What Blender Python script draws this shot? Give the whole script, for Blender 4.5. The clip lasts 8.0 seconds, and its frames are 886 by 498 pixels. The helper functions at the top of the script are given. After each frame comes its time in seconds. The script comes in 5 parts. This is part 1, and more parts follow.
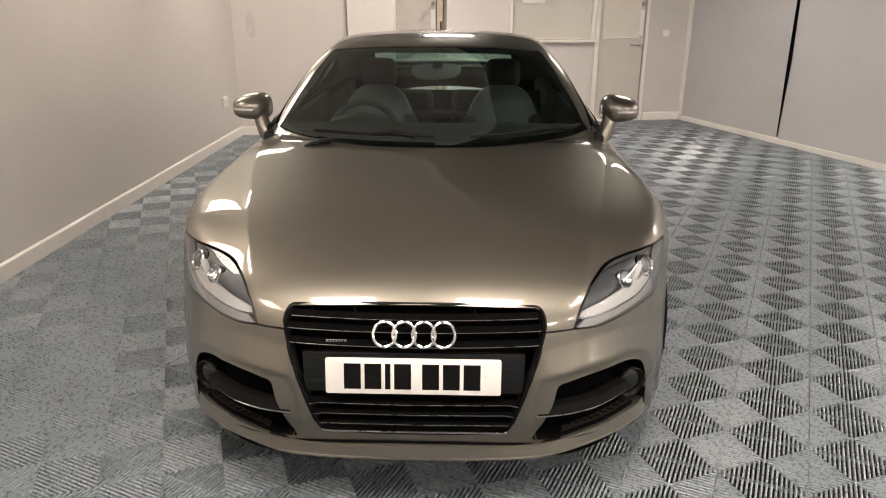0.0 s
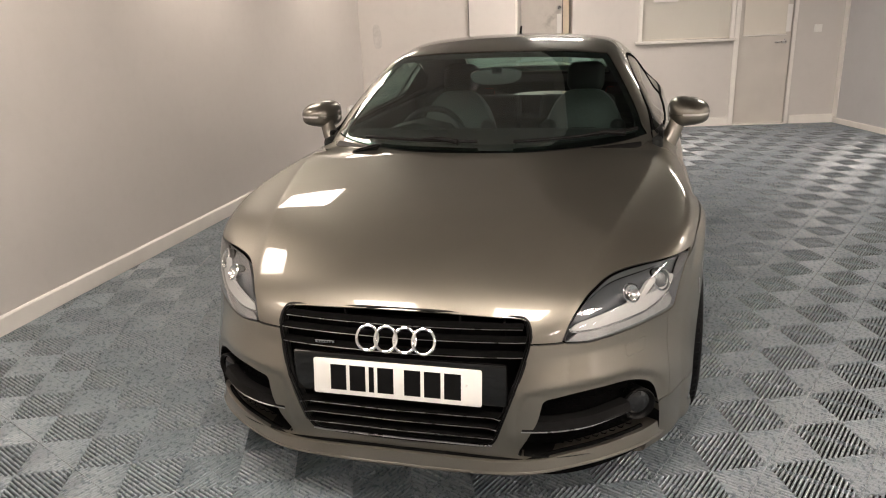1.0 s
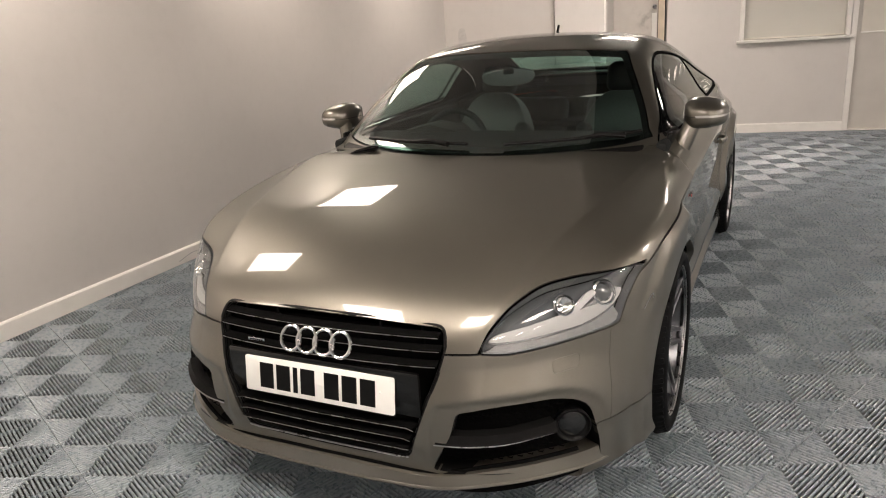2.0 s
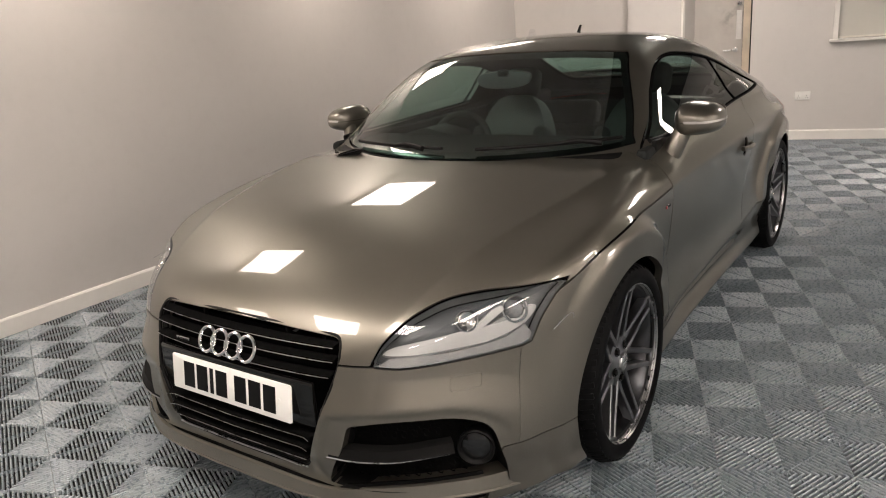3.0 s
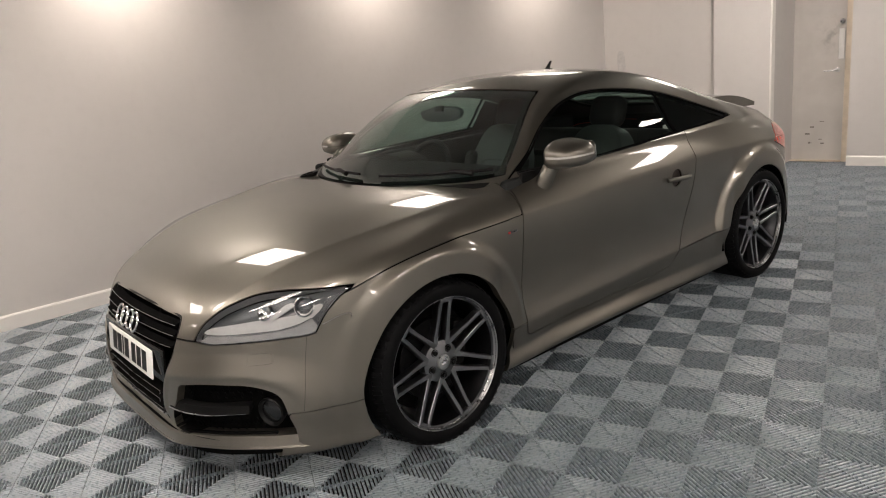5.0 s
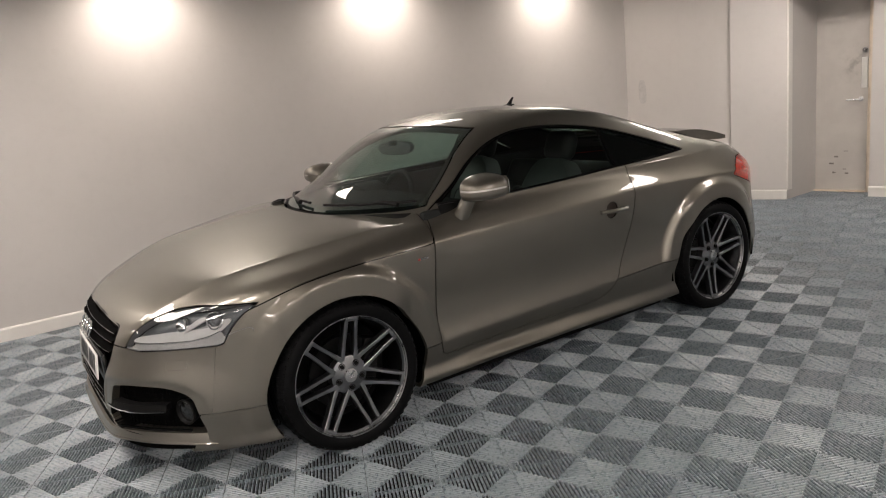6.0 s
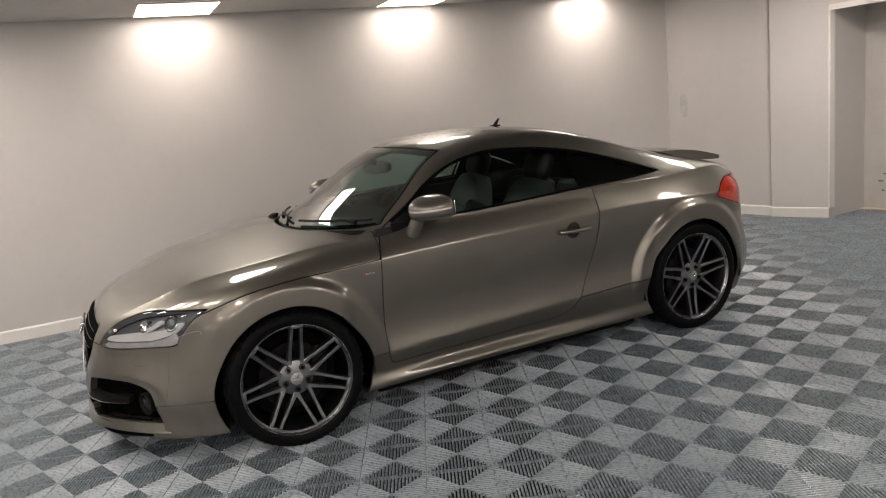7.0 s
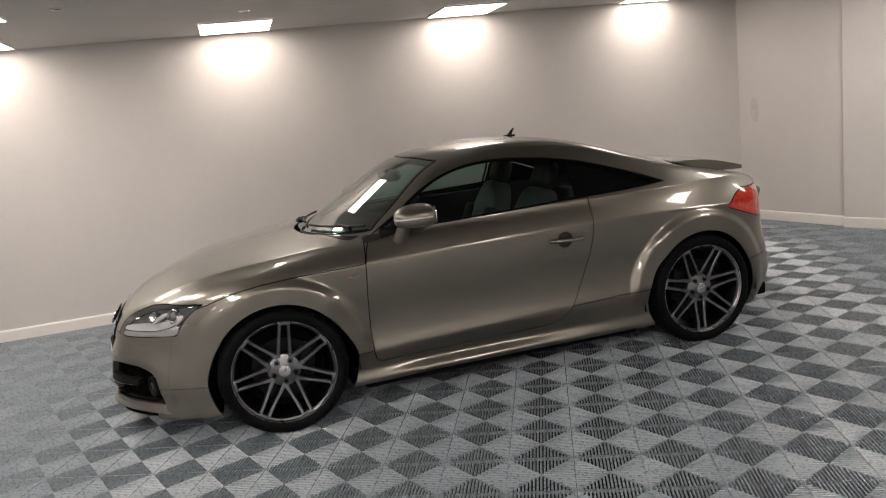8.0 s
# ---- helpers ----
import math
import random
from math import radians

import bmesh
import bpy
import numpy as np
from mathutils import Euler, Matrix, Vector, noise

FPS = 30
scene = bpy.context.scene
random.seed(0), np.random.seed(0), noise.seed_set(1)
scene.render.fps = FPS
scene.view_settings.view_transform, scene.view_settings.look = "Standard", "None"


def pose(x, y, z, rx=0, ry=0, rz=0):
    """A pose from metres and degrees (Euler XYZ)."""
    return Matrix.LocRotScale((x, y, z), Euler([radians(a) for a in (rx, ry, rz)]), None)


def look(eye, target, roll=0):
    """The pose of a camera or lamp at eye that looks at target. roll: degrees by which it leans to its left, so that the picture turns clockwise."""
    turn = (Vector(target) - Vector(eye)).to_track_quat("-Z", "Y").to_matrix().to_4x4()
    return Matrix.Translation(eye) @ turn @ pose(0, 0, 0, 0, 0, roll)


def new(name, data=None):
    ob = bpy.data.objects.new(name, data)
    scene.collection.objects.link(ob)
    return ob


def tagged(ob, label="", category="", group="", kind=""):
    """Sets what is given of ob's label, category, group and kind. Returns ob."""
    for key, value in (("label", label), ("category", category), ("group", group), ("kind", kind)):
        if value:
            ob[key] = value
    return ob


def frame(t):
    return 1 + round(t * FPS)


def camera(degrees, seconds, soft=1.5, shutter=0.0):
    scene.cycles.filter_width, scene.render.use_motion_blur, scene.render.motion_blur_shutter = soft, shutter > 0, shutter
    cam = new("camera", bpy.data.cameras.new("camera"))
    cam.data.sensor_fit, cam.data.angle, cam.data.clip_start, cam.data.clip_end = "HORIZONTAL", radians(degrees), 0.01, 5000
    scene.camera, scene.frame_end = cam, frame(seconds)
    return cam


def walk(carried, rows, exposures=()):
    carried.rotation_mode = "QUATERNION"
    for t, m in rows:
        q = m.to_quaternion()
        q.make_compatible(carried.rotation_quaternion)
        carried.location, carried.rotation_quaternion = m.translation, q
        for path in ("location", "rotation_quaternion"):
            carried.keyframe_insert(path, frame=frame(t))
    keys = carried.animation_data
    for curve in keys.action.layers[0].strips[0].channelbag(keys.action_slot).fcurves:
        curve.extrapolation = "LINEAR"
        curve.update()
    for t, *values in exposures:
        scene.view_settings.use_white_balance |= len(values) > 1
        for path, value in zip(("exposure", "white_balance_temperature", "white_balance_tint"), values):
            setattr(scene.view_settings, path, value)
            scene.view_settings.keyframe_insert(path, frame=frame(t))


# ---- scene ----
cam = camera(63.1, 8.0, soft=1.1)
PATH = [
    (0, (0.138, -2.764, 1.525), (0.087, -0.879, 0.859), 0.19),
    (0.5, (0.389, -2.722, 1.515), (0.141, -0.850, 0.857), -1.10),
    (1, (0.646, -2.673, 1.506), (0.153, -0.843, 0.866), -2.60),
    (1.5, (0.928, -2.555, 1.464), (0.248, -0.781, 0.838), -3.70),
    (1.7, (1.040, -2.507, 1.460), (0.292, -0.759, 0.841), -3.88),
    (2.8, (1.556, -2.137, 1.416), (0.511, -0.535, 0.831), -4.52),
    (3, (1.655, -2.074, 1.412), (0.549, -0.513, 0.829), -4.73),
    (3.5, (1.901, -1.943, 1.410), (0.695, -0.454, 0.839), -5.01),
    (4, (2.241, -1.854, 1.424), (0.903, -0.473, 0.876), -5.52),
    (4.5, (2.564, -1.754, 1.424), (1.130, -0.467, 0.887), -5.60),
    (5, (2.894, -1.598, 1.452), (1.396, -0.376, 0.941), -5.69),
    (5.2, (3.037, -1.531, 1.428), (1.509, -0.333, 0.947), -5.60),
    (6.5, (3.820, -0.934, 1.496), (2.109, 0.014, 1.078), -6.09),
    (7, (4.079, -0.673, 1.498), (2.300, 0.153, 1.106), -6.10),
    (7.5, (4.311, -0.395, 1.507), (2.467, 0.281, 1.131), -6.29),
    (8, (4.489, -0.099, 1.493), (2.593, 0.425, 1.136), -6.49),
]
walk(cam, [(t, look(eye, target, roll)) for t, eye, target, roll in PATH],
     [(0, 0.47, 6750, 10), (1.5, 0.36, 6680, 10), (3.5, 0.15, 6550, 10), (5, 0.08, 6450, 10), (6.5, 0.0, 6400, 10), (8, -0.06, 6350, 10)])

# ---- world and exposure ----
scene.view_settings.exposure = 0.0
world = bpy.data.worlds.new("world")
world.use_nodes = True
world.node_tree.nodes["Background"].inputs[0].default_value = (0.02, 0.02, 0.02, 1)
scene.world = world

CEIL = 2.44          # ceiling height
WALL_X = -2.385      # long wall beside the car
BACK = 10.5          # turn of the back wall, degrees
RIGHT = -69.0        # run of the panelled wall, degrees
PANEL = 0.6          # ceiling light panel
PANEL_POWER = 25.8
# those from (4.20, 2.19) on are unseen and added as fill light
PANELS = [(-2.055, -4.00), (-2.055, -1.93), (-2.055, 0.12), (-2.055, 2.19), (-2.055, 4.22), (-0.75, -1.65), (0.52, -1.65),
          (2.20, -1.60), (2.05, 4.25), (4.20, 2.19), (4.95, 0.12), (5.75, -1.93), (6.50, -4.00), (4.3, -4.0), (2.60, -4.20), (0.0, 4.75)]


# ---- node materials ----
def mat_base(name):
    m = bpy.data.materials.new(name)
    m.use_nodes = True
    nt = m.node_tree
    return m, nt, nt.nodes["Principled BSDF"]


def node(nt, kind, **inputs):
    n = nt.nodes.new(kind)
    for k, v in inputs.items():
        n.inputs[k.replace("_", " ")].default_value = v
    return n


def noise_ramp(nt, scale, c0, c1, p0=0.35, p1=0.65, detail=4.0, rough=0.55, stretch=(1, 1, 1)):
    tc = nt.nodes.new("ShaderNodeTexCoord")
    mp = nt.nodes.new("ShaderNodeMapping")
    mp.inputs["Scale"].default_value = stretch
    nz = node(nt, "ShaderNodeTexNoise", Scale=scale, Detail=detail, Roughness=rough)
    rp = nt.nodes.new("ShaderNodeValToRGB")
    rp.color_ramp.elements[0].position, rp.color_ramp.elements[1].position = p0, p1
    rp.color_ramp.elements[0].color, rp.color_ramp.elements[1].color = (*c0, 1), (*c1, 1)
    nt.links.new(tc.outputs["Object"], mp.inputs["Vector"])
    nt.links.new(mp.outputs["Vector"], nz.inputs["Vector"])
    nt.links.new(nz.outputs["Fac"], rp.inputs["Fac"])
    return nz, rp


def mix_rgb(nt, a, b, fac, blend="MIX"):
    n = nt.nodes.new("ShaderNodeMix")
    n.data_type, n.blend_type = "RGBA", blend
    for sock, v in ((n.inputs[0], fac), (n.inputs[6], a), (n.inputs[7], b)):
        if isinstance(v, (int, float)):
            sock.default_value = v
        elif isinstance(v, tuple):
            sock.default_value = (*v, 1)
        else:
            nt.links.new(v, sock)
    return n.outputs[2]


def add_bump(nt, bsdf, height, strength, distance, coat=False):
    b = node(nt, "ShaderNodeBump", Strength=strength, Distance=distance)
    nt.links.new(height, b.inputs["Height"])
    nt.links.new(b.outputs["Normal"], bsdf.inputs["Normal"])
    return b


def simple(name, color, rough=0.5, metal=0.0, vary=0.12, scale=30.0, bump=0.0, coat=0.0, spec=0.5):
    """A plain surface with faint cloudy variation in colour and gloss."""
    m, nt, b = mat_base(name)
    lo = tuple(c * (1 - vary) for c in color)
    hi = tuple(min(1, c * (1 + vary)) for c in color)
    nz, rp = noise_ramp(nt, scale, lo, hi)
    nz2, rp2 = noise_ramp(nt, scale * 0.13, lo, hi, 0.3, 0.7)
    nt.links.new(mix_rgb(nt, rp.outputs[0], rp2.outputs[0], 0.5), b.inputs["Base Color"])
    rr = node(nt, "ShaderNodeMapRange", To_Min=max(0.02, rough * 0.85), To_Max=min(1, rough * 1.15))
    nt.links.new(nz.outputs["Fac"], rr.inputs["Value"])
    nt.links.new(rr.outputs[0], b.inputs["Roughness"])
    b.inputs["Metallic"].default_value = metal
    b.inputs["Coat Weight"].default_value = coat
    b.inputs["Coat Roughness"].default_value = 0.03
    b.inputs["Specular IOR Level"].default_value = spec
    if bump:
        add_bump(nt, b, nz.outputs["Fac"], bump, 0.002)
    return m


def make_paint():
    """Metallic grey-brown car paint under clear lacquer."""
    m, nt, b = mat_base("car_paint")
    nz, rp = noise_ramp(nt, 2200.0, (0.1385, 0.128, 0.107), (0.228, 0.211, 0.1765), 0.3, 0.7, 2.0)
    nz2, rp2 = noise_ramp(nt, 3.0, (0.93, 0.93, 0.93), (1, 1, 1))
    nt.links.new(mix_rgb(nt, rp.outputs[0], rp2.outputs[0], 1.0, "MULTIPLY"), b.inputs["Base Color"])
    b.inputs["Metallic"].default_value = 0.86
    b.inputs["Roughness"].default_value = 0.385
    b.inputs["Specular Tint"].default_value = (0.80, 0.86, 0.84, 1)
    b.inputs["Coat Weight"].default_value = 1.0
    b.inputs["Coat Roughness"].default_value = 0.025
    b.inputs["Coat IOR"].default_value = 1.52
    return m


def make_glass(name, tint, rough=0.0, straight=0.08):
    """Thin tinted pane: transparent with a Fresnel reflection."""
    m, nt, b = mat_base(name)
    nt.nodes.remove(b)
    out = nt.nodes["Material Output"]
    tr = node(nt, "ShaderNodeBsdfTransparent", Color=(*tint, 1))
    gl = node(nt, "ShaderNodeBsdfGlossy", Color=(1, 1, 1, 1), Roughness=rough)
    lw = node(nt, "ShaderNodeLayerWeight", Blend=0.5)
    pw = nt.nodes.new("ShaderNodeMath")
    pw.operation = "POWER"
    pw.inputs[1].default_value = 4.4
    nt.links.new(lw.outputs["Facing"], pw.inputs[0])
    fr = node(nt, "ShaderNodeMapRange", To_Min=straight, To_Max=1.0)
    nt.links.new(pw.outputs[0], fr.inputs["Value"])
    mx = nt.nodes.new("ShaderNodeMixShader")
    nt.links.new(fr.outputs[0], mx.inputs[0])
    nt.links.new(tr.outputs[0], mx.inputs[1])
    nt.links.new(gl.outputs[0], mx.inputs[2])
    nt.links.new(mx.outputs[0], out.inputs["Surface"])
    return m


def make_emit(name, color, strength):
    m, nt, b = mat_base(name)
    b.inputs["Base Color"].default_value = (0.8, 0.8, 0.8, 1)
    b.inputs["Emission Color"].default_value = (*color, 1)
    b.inputs["Emission Strength"].default_value = strength
    return m


def make_wall(name="wall_paint", c0=(0.590, 0.566, 0.542), c1=(0.622, 0.596, 0.571)):
    """Grey emulsion with roller texture, faint scuffs and patches."""
    m, nt, b = mat_base(name)
    nz, rp = noise_ramp(nt, 1.3, c0, c1, 0.3, 0.7)
    nz2, rp2 = noise_ramp(nt, 14.0, (0.975, 0.975, 0.975), (1, 1, 1), 0.25, 0.5)
    nz3, rp3 = noise_ramp(nt, 320.0, (0.97, 0.97, 0.97), (1, 1, 1))
    c = mix_rgb(nt, rp.outputs[0], rp2.outputs[0], 1.0, "MULTIPLY")
    nt.links.new(mix_rgb(nt, c, rp3.outputs[0], 1.0, "MULTIPLY"), b.inputs["Base Color"])
    b.inputs["Roughness"].default_value = 0.62
    b.inputs["Specular IOR Level"].default_value = 0.3
    add_bump(nt, b, nz3.outputs["Fac"], 0.25, 0.001)
    return m


def make_tile():
    """Grey ribbed plastic floor tile, each a little different."""
    m, nt, b = mat_base("floor_tile_plastic")
    info = nt.nodes.new("ShaderNodeObjectInfo")
    isl = nt.nodes.new("ShaderNodeNewGeometry")
    nz, rp = noise_ramp(nt, 9.0, (0.182, 0.219, 0.243), (0.204, 0.243, 0.268), 0.3, 0.7)
    add = nt.nodes.new("ShaderNodeMath")
    add.operation = "ADD"
    nt.links.new(info.outputs["Random"], add.inputs[0])
    nt.links.new(isl.outputs["Random Per Island"], add.inputs[1])
    mr = node(nt, "ShaderNodeMapRange", From_Min=0.0, From_Max=2.0, To_Min=0.94, To_Max=1.06)
    nt.links.new(add.outputs[0], mr.inputs["Value"])
    sc = nt.nodes.new("ShaderNodeVectorMath")
    sc.operation = "SCALE"
    nt.links.new(rp.outputs[0], sc.inputs[0])
    nt.links.new(mr.outputs[0], sc.inputs["Scale"])
    nt.links.new(sc.outputs[0], b.inputs["Base Color"])
    nz2, rp2 = noise_ramp(nt, 55.0, (0.26, 0.26, 0.26), (0.31, 0.31, 0.31))
    nt.links.new(rp2.outputs[0], b.inputs["Roughness"])
    b.inputs["Specular IOR Level"].default_value = 1.0
    b.inputs["IOR"].default_value = 1.6
    add_bump(nt, b, nz2.outputs["Fac"], 0.04, 0.001)
    return m


PAINT = make_paint()
WALL = make_wall()
# white picked for an unseen wall, to throw light on the car
WALL_BOUNCE = make_wall("bounce_wall_white", (0.76, 0.755, 0.74), (0.82, 0.815, 0.80))
WALL_COOL = make_wall("panel_wall_paint", (0.50, 0.502, 0.512), (0.545, 0.548, 0.556))
TILE = make_tile()
SKIRT_WHITE = simple("white_gloss_paint", (0.78, 0.76, 0.72), 0.35, vary=0.05, scale=8)
CEILING_GREY = simple("dark_grey_ceiling", (0.085, 0.084, 0.082), 0.8, vary=0.06, scale=3, bump=0.1)
CEILING = simple("ceiling_paint", (0.62, 0.60, 0.58), 0.8, vary=0.05, scale=3, bump=0.1)
DOOR_PAINT = simple("door_paint", (0.56, 0.53, 0.49), 0.45, vary=0.06, scale=4)
WOOD = simple("bare_wood_frame", (0.66, 0.57, 0.45), 0.55, vary=0.15, scale=12)
BLIND = simple("cream_blind", (0.66, 0.625, 0.56), 0.6, vary=0.03, scale=5)
PLASTIC_WHITE = simple("white_plastic", (0.78, 0.77, 0.74), 0.35, vary=0.03)
PLATE_WHITE = simple("plate_white", (0.88, 0.87, 0.83), 0.22, vary=0.02, scale=20, coat=0.6)
BLACK_GLOSS = simple("gloss_black", (0.005, 0.005, 0.005), 0.10, vary=0.1)
BLACK_SATIN = simple("satin_black_plastic", (0.006, 0.006, 0.006), 0.40, vary=0.2, scale=60, spec=0.10)
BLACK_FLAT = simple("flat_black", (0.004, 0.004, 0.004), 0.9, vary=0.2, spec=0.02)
RUBBER = simple("tyre_rubber", (0.0050, 0.0052, 0.0056), 0.55, vary=0.25, scale=40, bump=0.15, spec=0.05)
ALLOY = simple("grey_alloy", (0.38, 0.38, 0.386), 0.28, 1.0, vary=0.12, scale=25)
ALLOY_BRIGHT = simple("bare_alloy", (0.62, 0.62, 0.62), 0.28, 1.0, vary=0.1, scale=25)
CHROME = simple("chrome", (0.82, 0.82, 0.82), 0.14, 1.0, vary=0.03)
GUNMETAL = simple("gunmetal_alloy", (0.235, 0.24, 0.252), 0.32, 1.0, vary=0.12, scale=25)
FLOOR_DARK = simple("dark_under_floor", (0.016, 0.018, 0.018), 0.8, vary=0.2, scale=10)
# near-black: the disc's colour carries the shade behind the spokes
STEEL_SHADE = simple("shaded_brake_steel", (0.020, 0.020, 0.020), 0.45, 1.0, vary=0.2, scale=50)
LEATHER = simple("black_leather", (0.011, 0.0125, 0.012), 0.55, vary=0.25, scale=70, bump=0.3, spec=0.3)
LEATHER_GREY = simple("grey_leather", (0.068, 0.080, 0.076), 0.55, vary=0.15, scale=70, bump=0.3, spec=0.3)
TRIM_DARK = simple("dark_interior_trim", (0.014, 0.0155, 0.0152), 0.75, vary=0.2, scale=50, spec=0.2)
LAMP_HOUSING = simple("lamp_housing_silver", (0.42, 0.42, 0.42), 0.25, 0.9, vary=0.05)
RED_LENS = simple("red_tail_lens", (0.42, 0.034, 0.018), 0.12, vary=0.55, scale=45, coat=1.0)
RED_BADGE = simple("red_enamel", (0.5, 0.02, 0.02), 0.3, vary=0.05)
SCREEN_GLASS = make_glass("windscreen_glass", (0.54, 0.73, 0.675), 0.0, 0.11)
SIDE_GLASS = make_glass("side_glass", (0.44, 0.54, 0.505))
LENS_GLASS = make_glass("lamp_lens", (0.93, 0.94, 0.94), 0.0, 0.045)
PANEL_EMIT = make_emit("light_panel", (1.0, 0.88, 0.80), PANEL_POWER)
# for the added fill panels, stronger than the rest
PANEL_FILL = make_emit("fill_light_panel", (1.0, 0.88, 0.80), PANEL_POWER * 1.55)
# west row turned down so the wall beside it is less bright
PANEL_DIM = make_emit("dimmed_light_panel", (1.0, 0.86, 0.755), PANEL_POWER * 0.49)
# raised, for the panel near the bonnet and the added back panel
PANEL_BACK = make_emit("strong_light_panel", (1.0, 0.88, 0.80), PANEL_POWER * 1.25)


# ---- mesh helpers: a geo is (verts, faces) or (verts, faces, normals) ----
def add_mesh(name, geo, material, smooth=True, angle=40):
    v = np.asarray(geo[0], dtype=float)
    me = bpy.data.meshes.new(name)
    me.from_pydata(v.tolist(), [], [tuple(int(i) for i in f) for f in geo[1]])
    if material is not None:
        me.materials.append(material)
    if smooth:
        me.polygons.foreach_set("use_smooth", [True] * len(me.polygons))
        if len(geo) > 2:
            me.normals_split_custom_set_from_vertices(np.asarray(geo[2]).tolist())
        elif angle < 180:
            me.set_sharp_from_angle(angle=radians(angle))
    me.update()
    return me


def part(name, geo, material, parent=None, label="", smooth=True, angle=40):
    ob = new(name, add_mesh(name, geo, material, smooth, angle))
    if parent is not None:
        ob.parent = parent
    return tagged(ob, label) if label else ob


def thing(name, at, label, category, group="", kind=""):
    ob = new(name)
    ob.matrix_basis = at if isinstance(at, Matrix) else Matrix.Translation(at)
    ob.empty_display_size = 0.1
    return tagged(ob, label, category, group, kind)


def join(*geos):
    v, f, n = [], [], 0
    for g in geos:
        v.append(np.asarray(g[0], dtype=float))
        f.extend([tuple(i + n for i in q) for q in g[1]])
        n += len(g[0])
    return np.vstack(v), f


def moved(geo, m):
    v = np.asarray(geo[0], dtype=float)
    a = np.array(m)
    return (v @ a[:3, :3].T + a[:3, 3], *geo[1:])


def bm_geo(bm):
    bm.verts.index_update()
    g = (np.array([v.co[:] for v in bm.verts]), [tuple(v.index for v in f.verts) for f in bm.faces])
    bm.free()
    return g


def box(cx, cy, cz, sx, sy, sz, bevel=0.0, segments=2):
    bm = bmesh.new()
    bmesh.ops.create_cube(bm, size=1.0)
    bmesh.ops.scale(bm, vec=(sx, sy, sz), verts=bm.verts)
    if bevel:
        bmesh.ops.bevel(bm, geom=bm.edges[:], offset=bevel, segments=segments, affect="EDGES", profile=0.5)
    bmesh.ops.translate(bm, vec=(cx, cy, cz), verts=bm.verts)
    return bm_geo(bm)


def prism(outline, depth, bevel=0.0):
    """Extrudes a flat outline (x, y pairs) from z = 0 to depth, with bevelled upper rim."""
    bm = bmesh.new()
    vs = [bm.verts.new((p[0], p[1], 0)) for p in outline]
    f = bm.faces.new(vs)
    if f.normal.z > 0:
        f.normal_flip()
    r = bmesh.ops.extrude_face_region(bm, geom=[f])
    top = [e for e in r["geom"] if isinstance(e, bmesh.types.BMVert)]
    bmesh.ops.translate(bm, vec=(0, 0, depth), verts=top)
    if bevel:
        tops = set(top)
        es = [e for e in bm.edges if e.verts[0] in tops and e.verts[1] in tops]
        bmesh.ops.bevel(bm, geom=es, offset=bevel, segments=2, affect="EDGES", profile=0.5)
    bmesh.ops.recalc_face_normals(bm, faces=bm.faces)
    return bm_geo(bm)


def lathe(profile, n=48, axis="x"):
    """Turns (radius, along) pairs round an axis."""
    v, f, m = [], [], len(profile)
    for i in range(n):
        a = 2 * math.pi * i / n
        c, s = math.cos(a), math.sin(a)
        for r, h in profile:
            v.append((h, r * c, r * s) if axis == "x" else (r * c, r * s, h))
    for i in range(n):
        j = (i + 1) % n
        for k in range(m - 1):
            f.append((i * m + k, i * m + k + 1, j * m + k + 1, j * m + k))
    return np.array(v), f


def tube(path, radius, n=8, closed=False):
    """A round bar along a path of points; radius may be one value or one a point."""
    p = np.asarray(path, dtype=float)
    rad = np.full(len(p), radius) if np.isscalar(radius) else np.asarray(radius)
    t = np.gradient(p, axis=0)
    if closed:
        t = np.roll(p, -1, 0) - np.roll(p, 1, 0)
    t /= np.linalg.norm(t, axis=1)[:, None] + 1e-12
    up = np.array([0, 0, 1.0]) if abs(t[:, 2]).mean() < 0.8 else np.array([1.0, 0, 0])
    v, f = [], []
    for q, d, r in zip(p, t, rad):
        a = np.cross(d, up)
        a /= np.linalg.norm(a) + 1e-12
        b = np.cross(a, d)
        for k in range(n):
            w = 2 * math.pi * k / n
            v.append(q + r * (math.cos(w) * a + math.sin(w) * b))
    m = len(p)
    for i in range(m if closed else m - 1):
        j = (i + 1) % m
        for k in range(n):
            l = (k + 1) % n
            f.append((i * n + k, i * n + l, j * n + l, j * n + k))
    if not closed:
        f.append(tuple(range(n - 1, -1, -1)))
        f.append(tuple(range((m - 1) * n, m * n)))
    return np.array(v), f


def sweep(path, section):
    """Carries a closed section (side, up) along a level path of (x, y, z)."""
    p = np.asarray(path, dtype=float)
    t = np.gradient(p, axis=0)
    t[:, 2] = 0
    t /= np.linalg.norm(t, axis=1)[:, None]
    v, f, n, m = [], [], len(section), len(p)
    for q, d in zip(p, t):
        s = np.array([d[1], -d[0], 0])
        for a, b in section:
            v.append(q + a * s + np.array([0, 0, b]))
    for i in range(m - 1):
        for k in range(n):
            l = (k + 1) % n
            f.append((i * n + k, (i + 1) * n + k, (i + 1) * n + l, i * n + l))
    f.append(tuple(range(n)))
    f.append(tuple(range((m - 1) * n, m * n))[::-1])
    return np.array(v), f


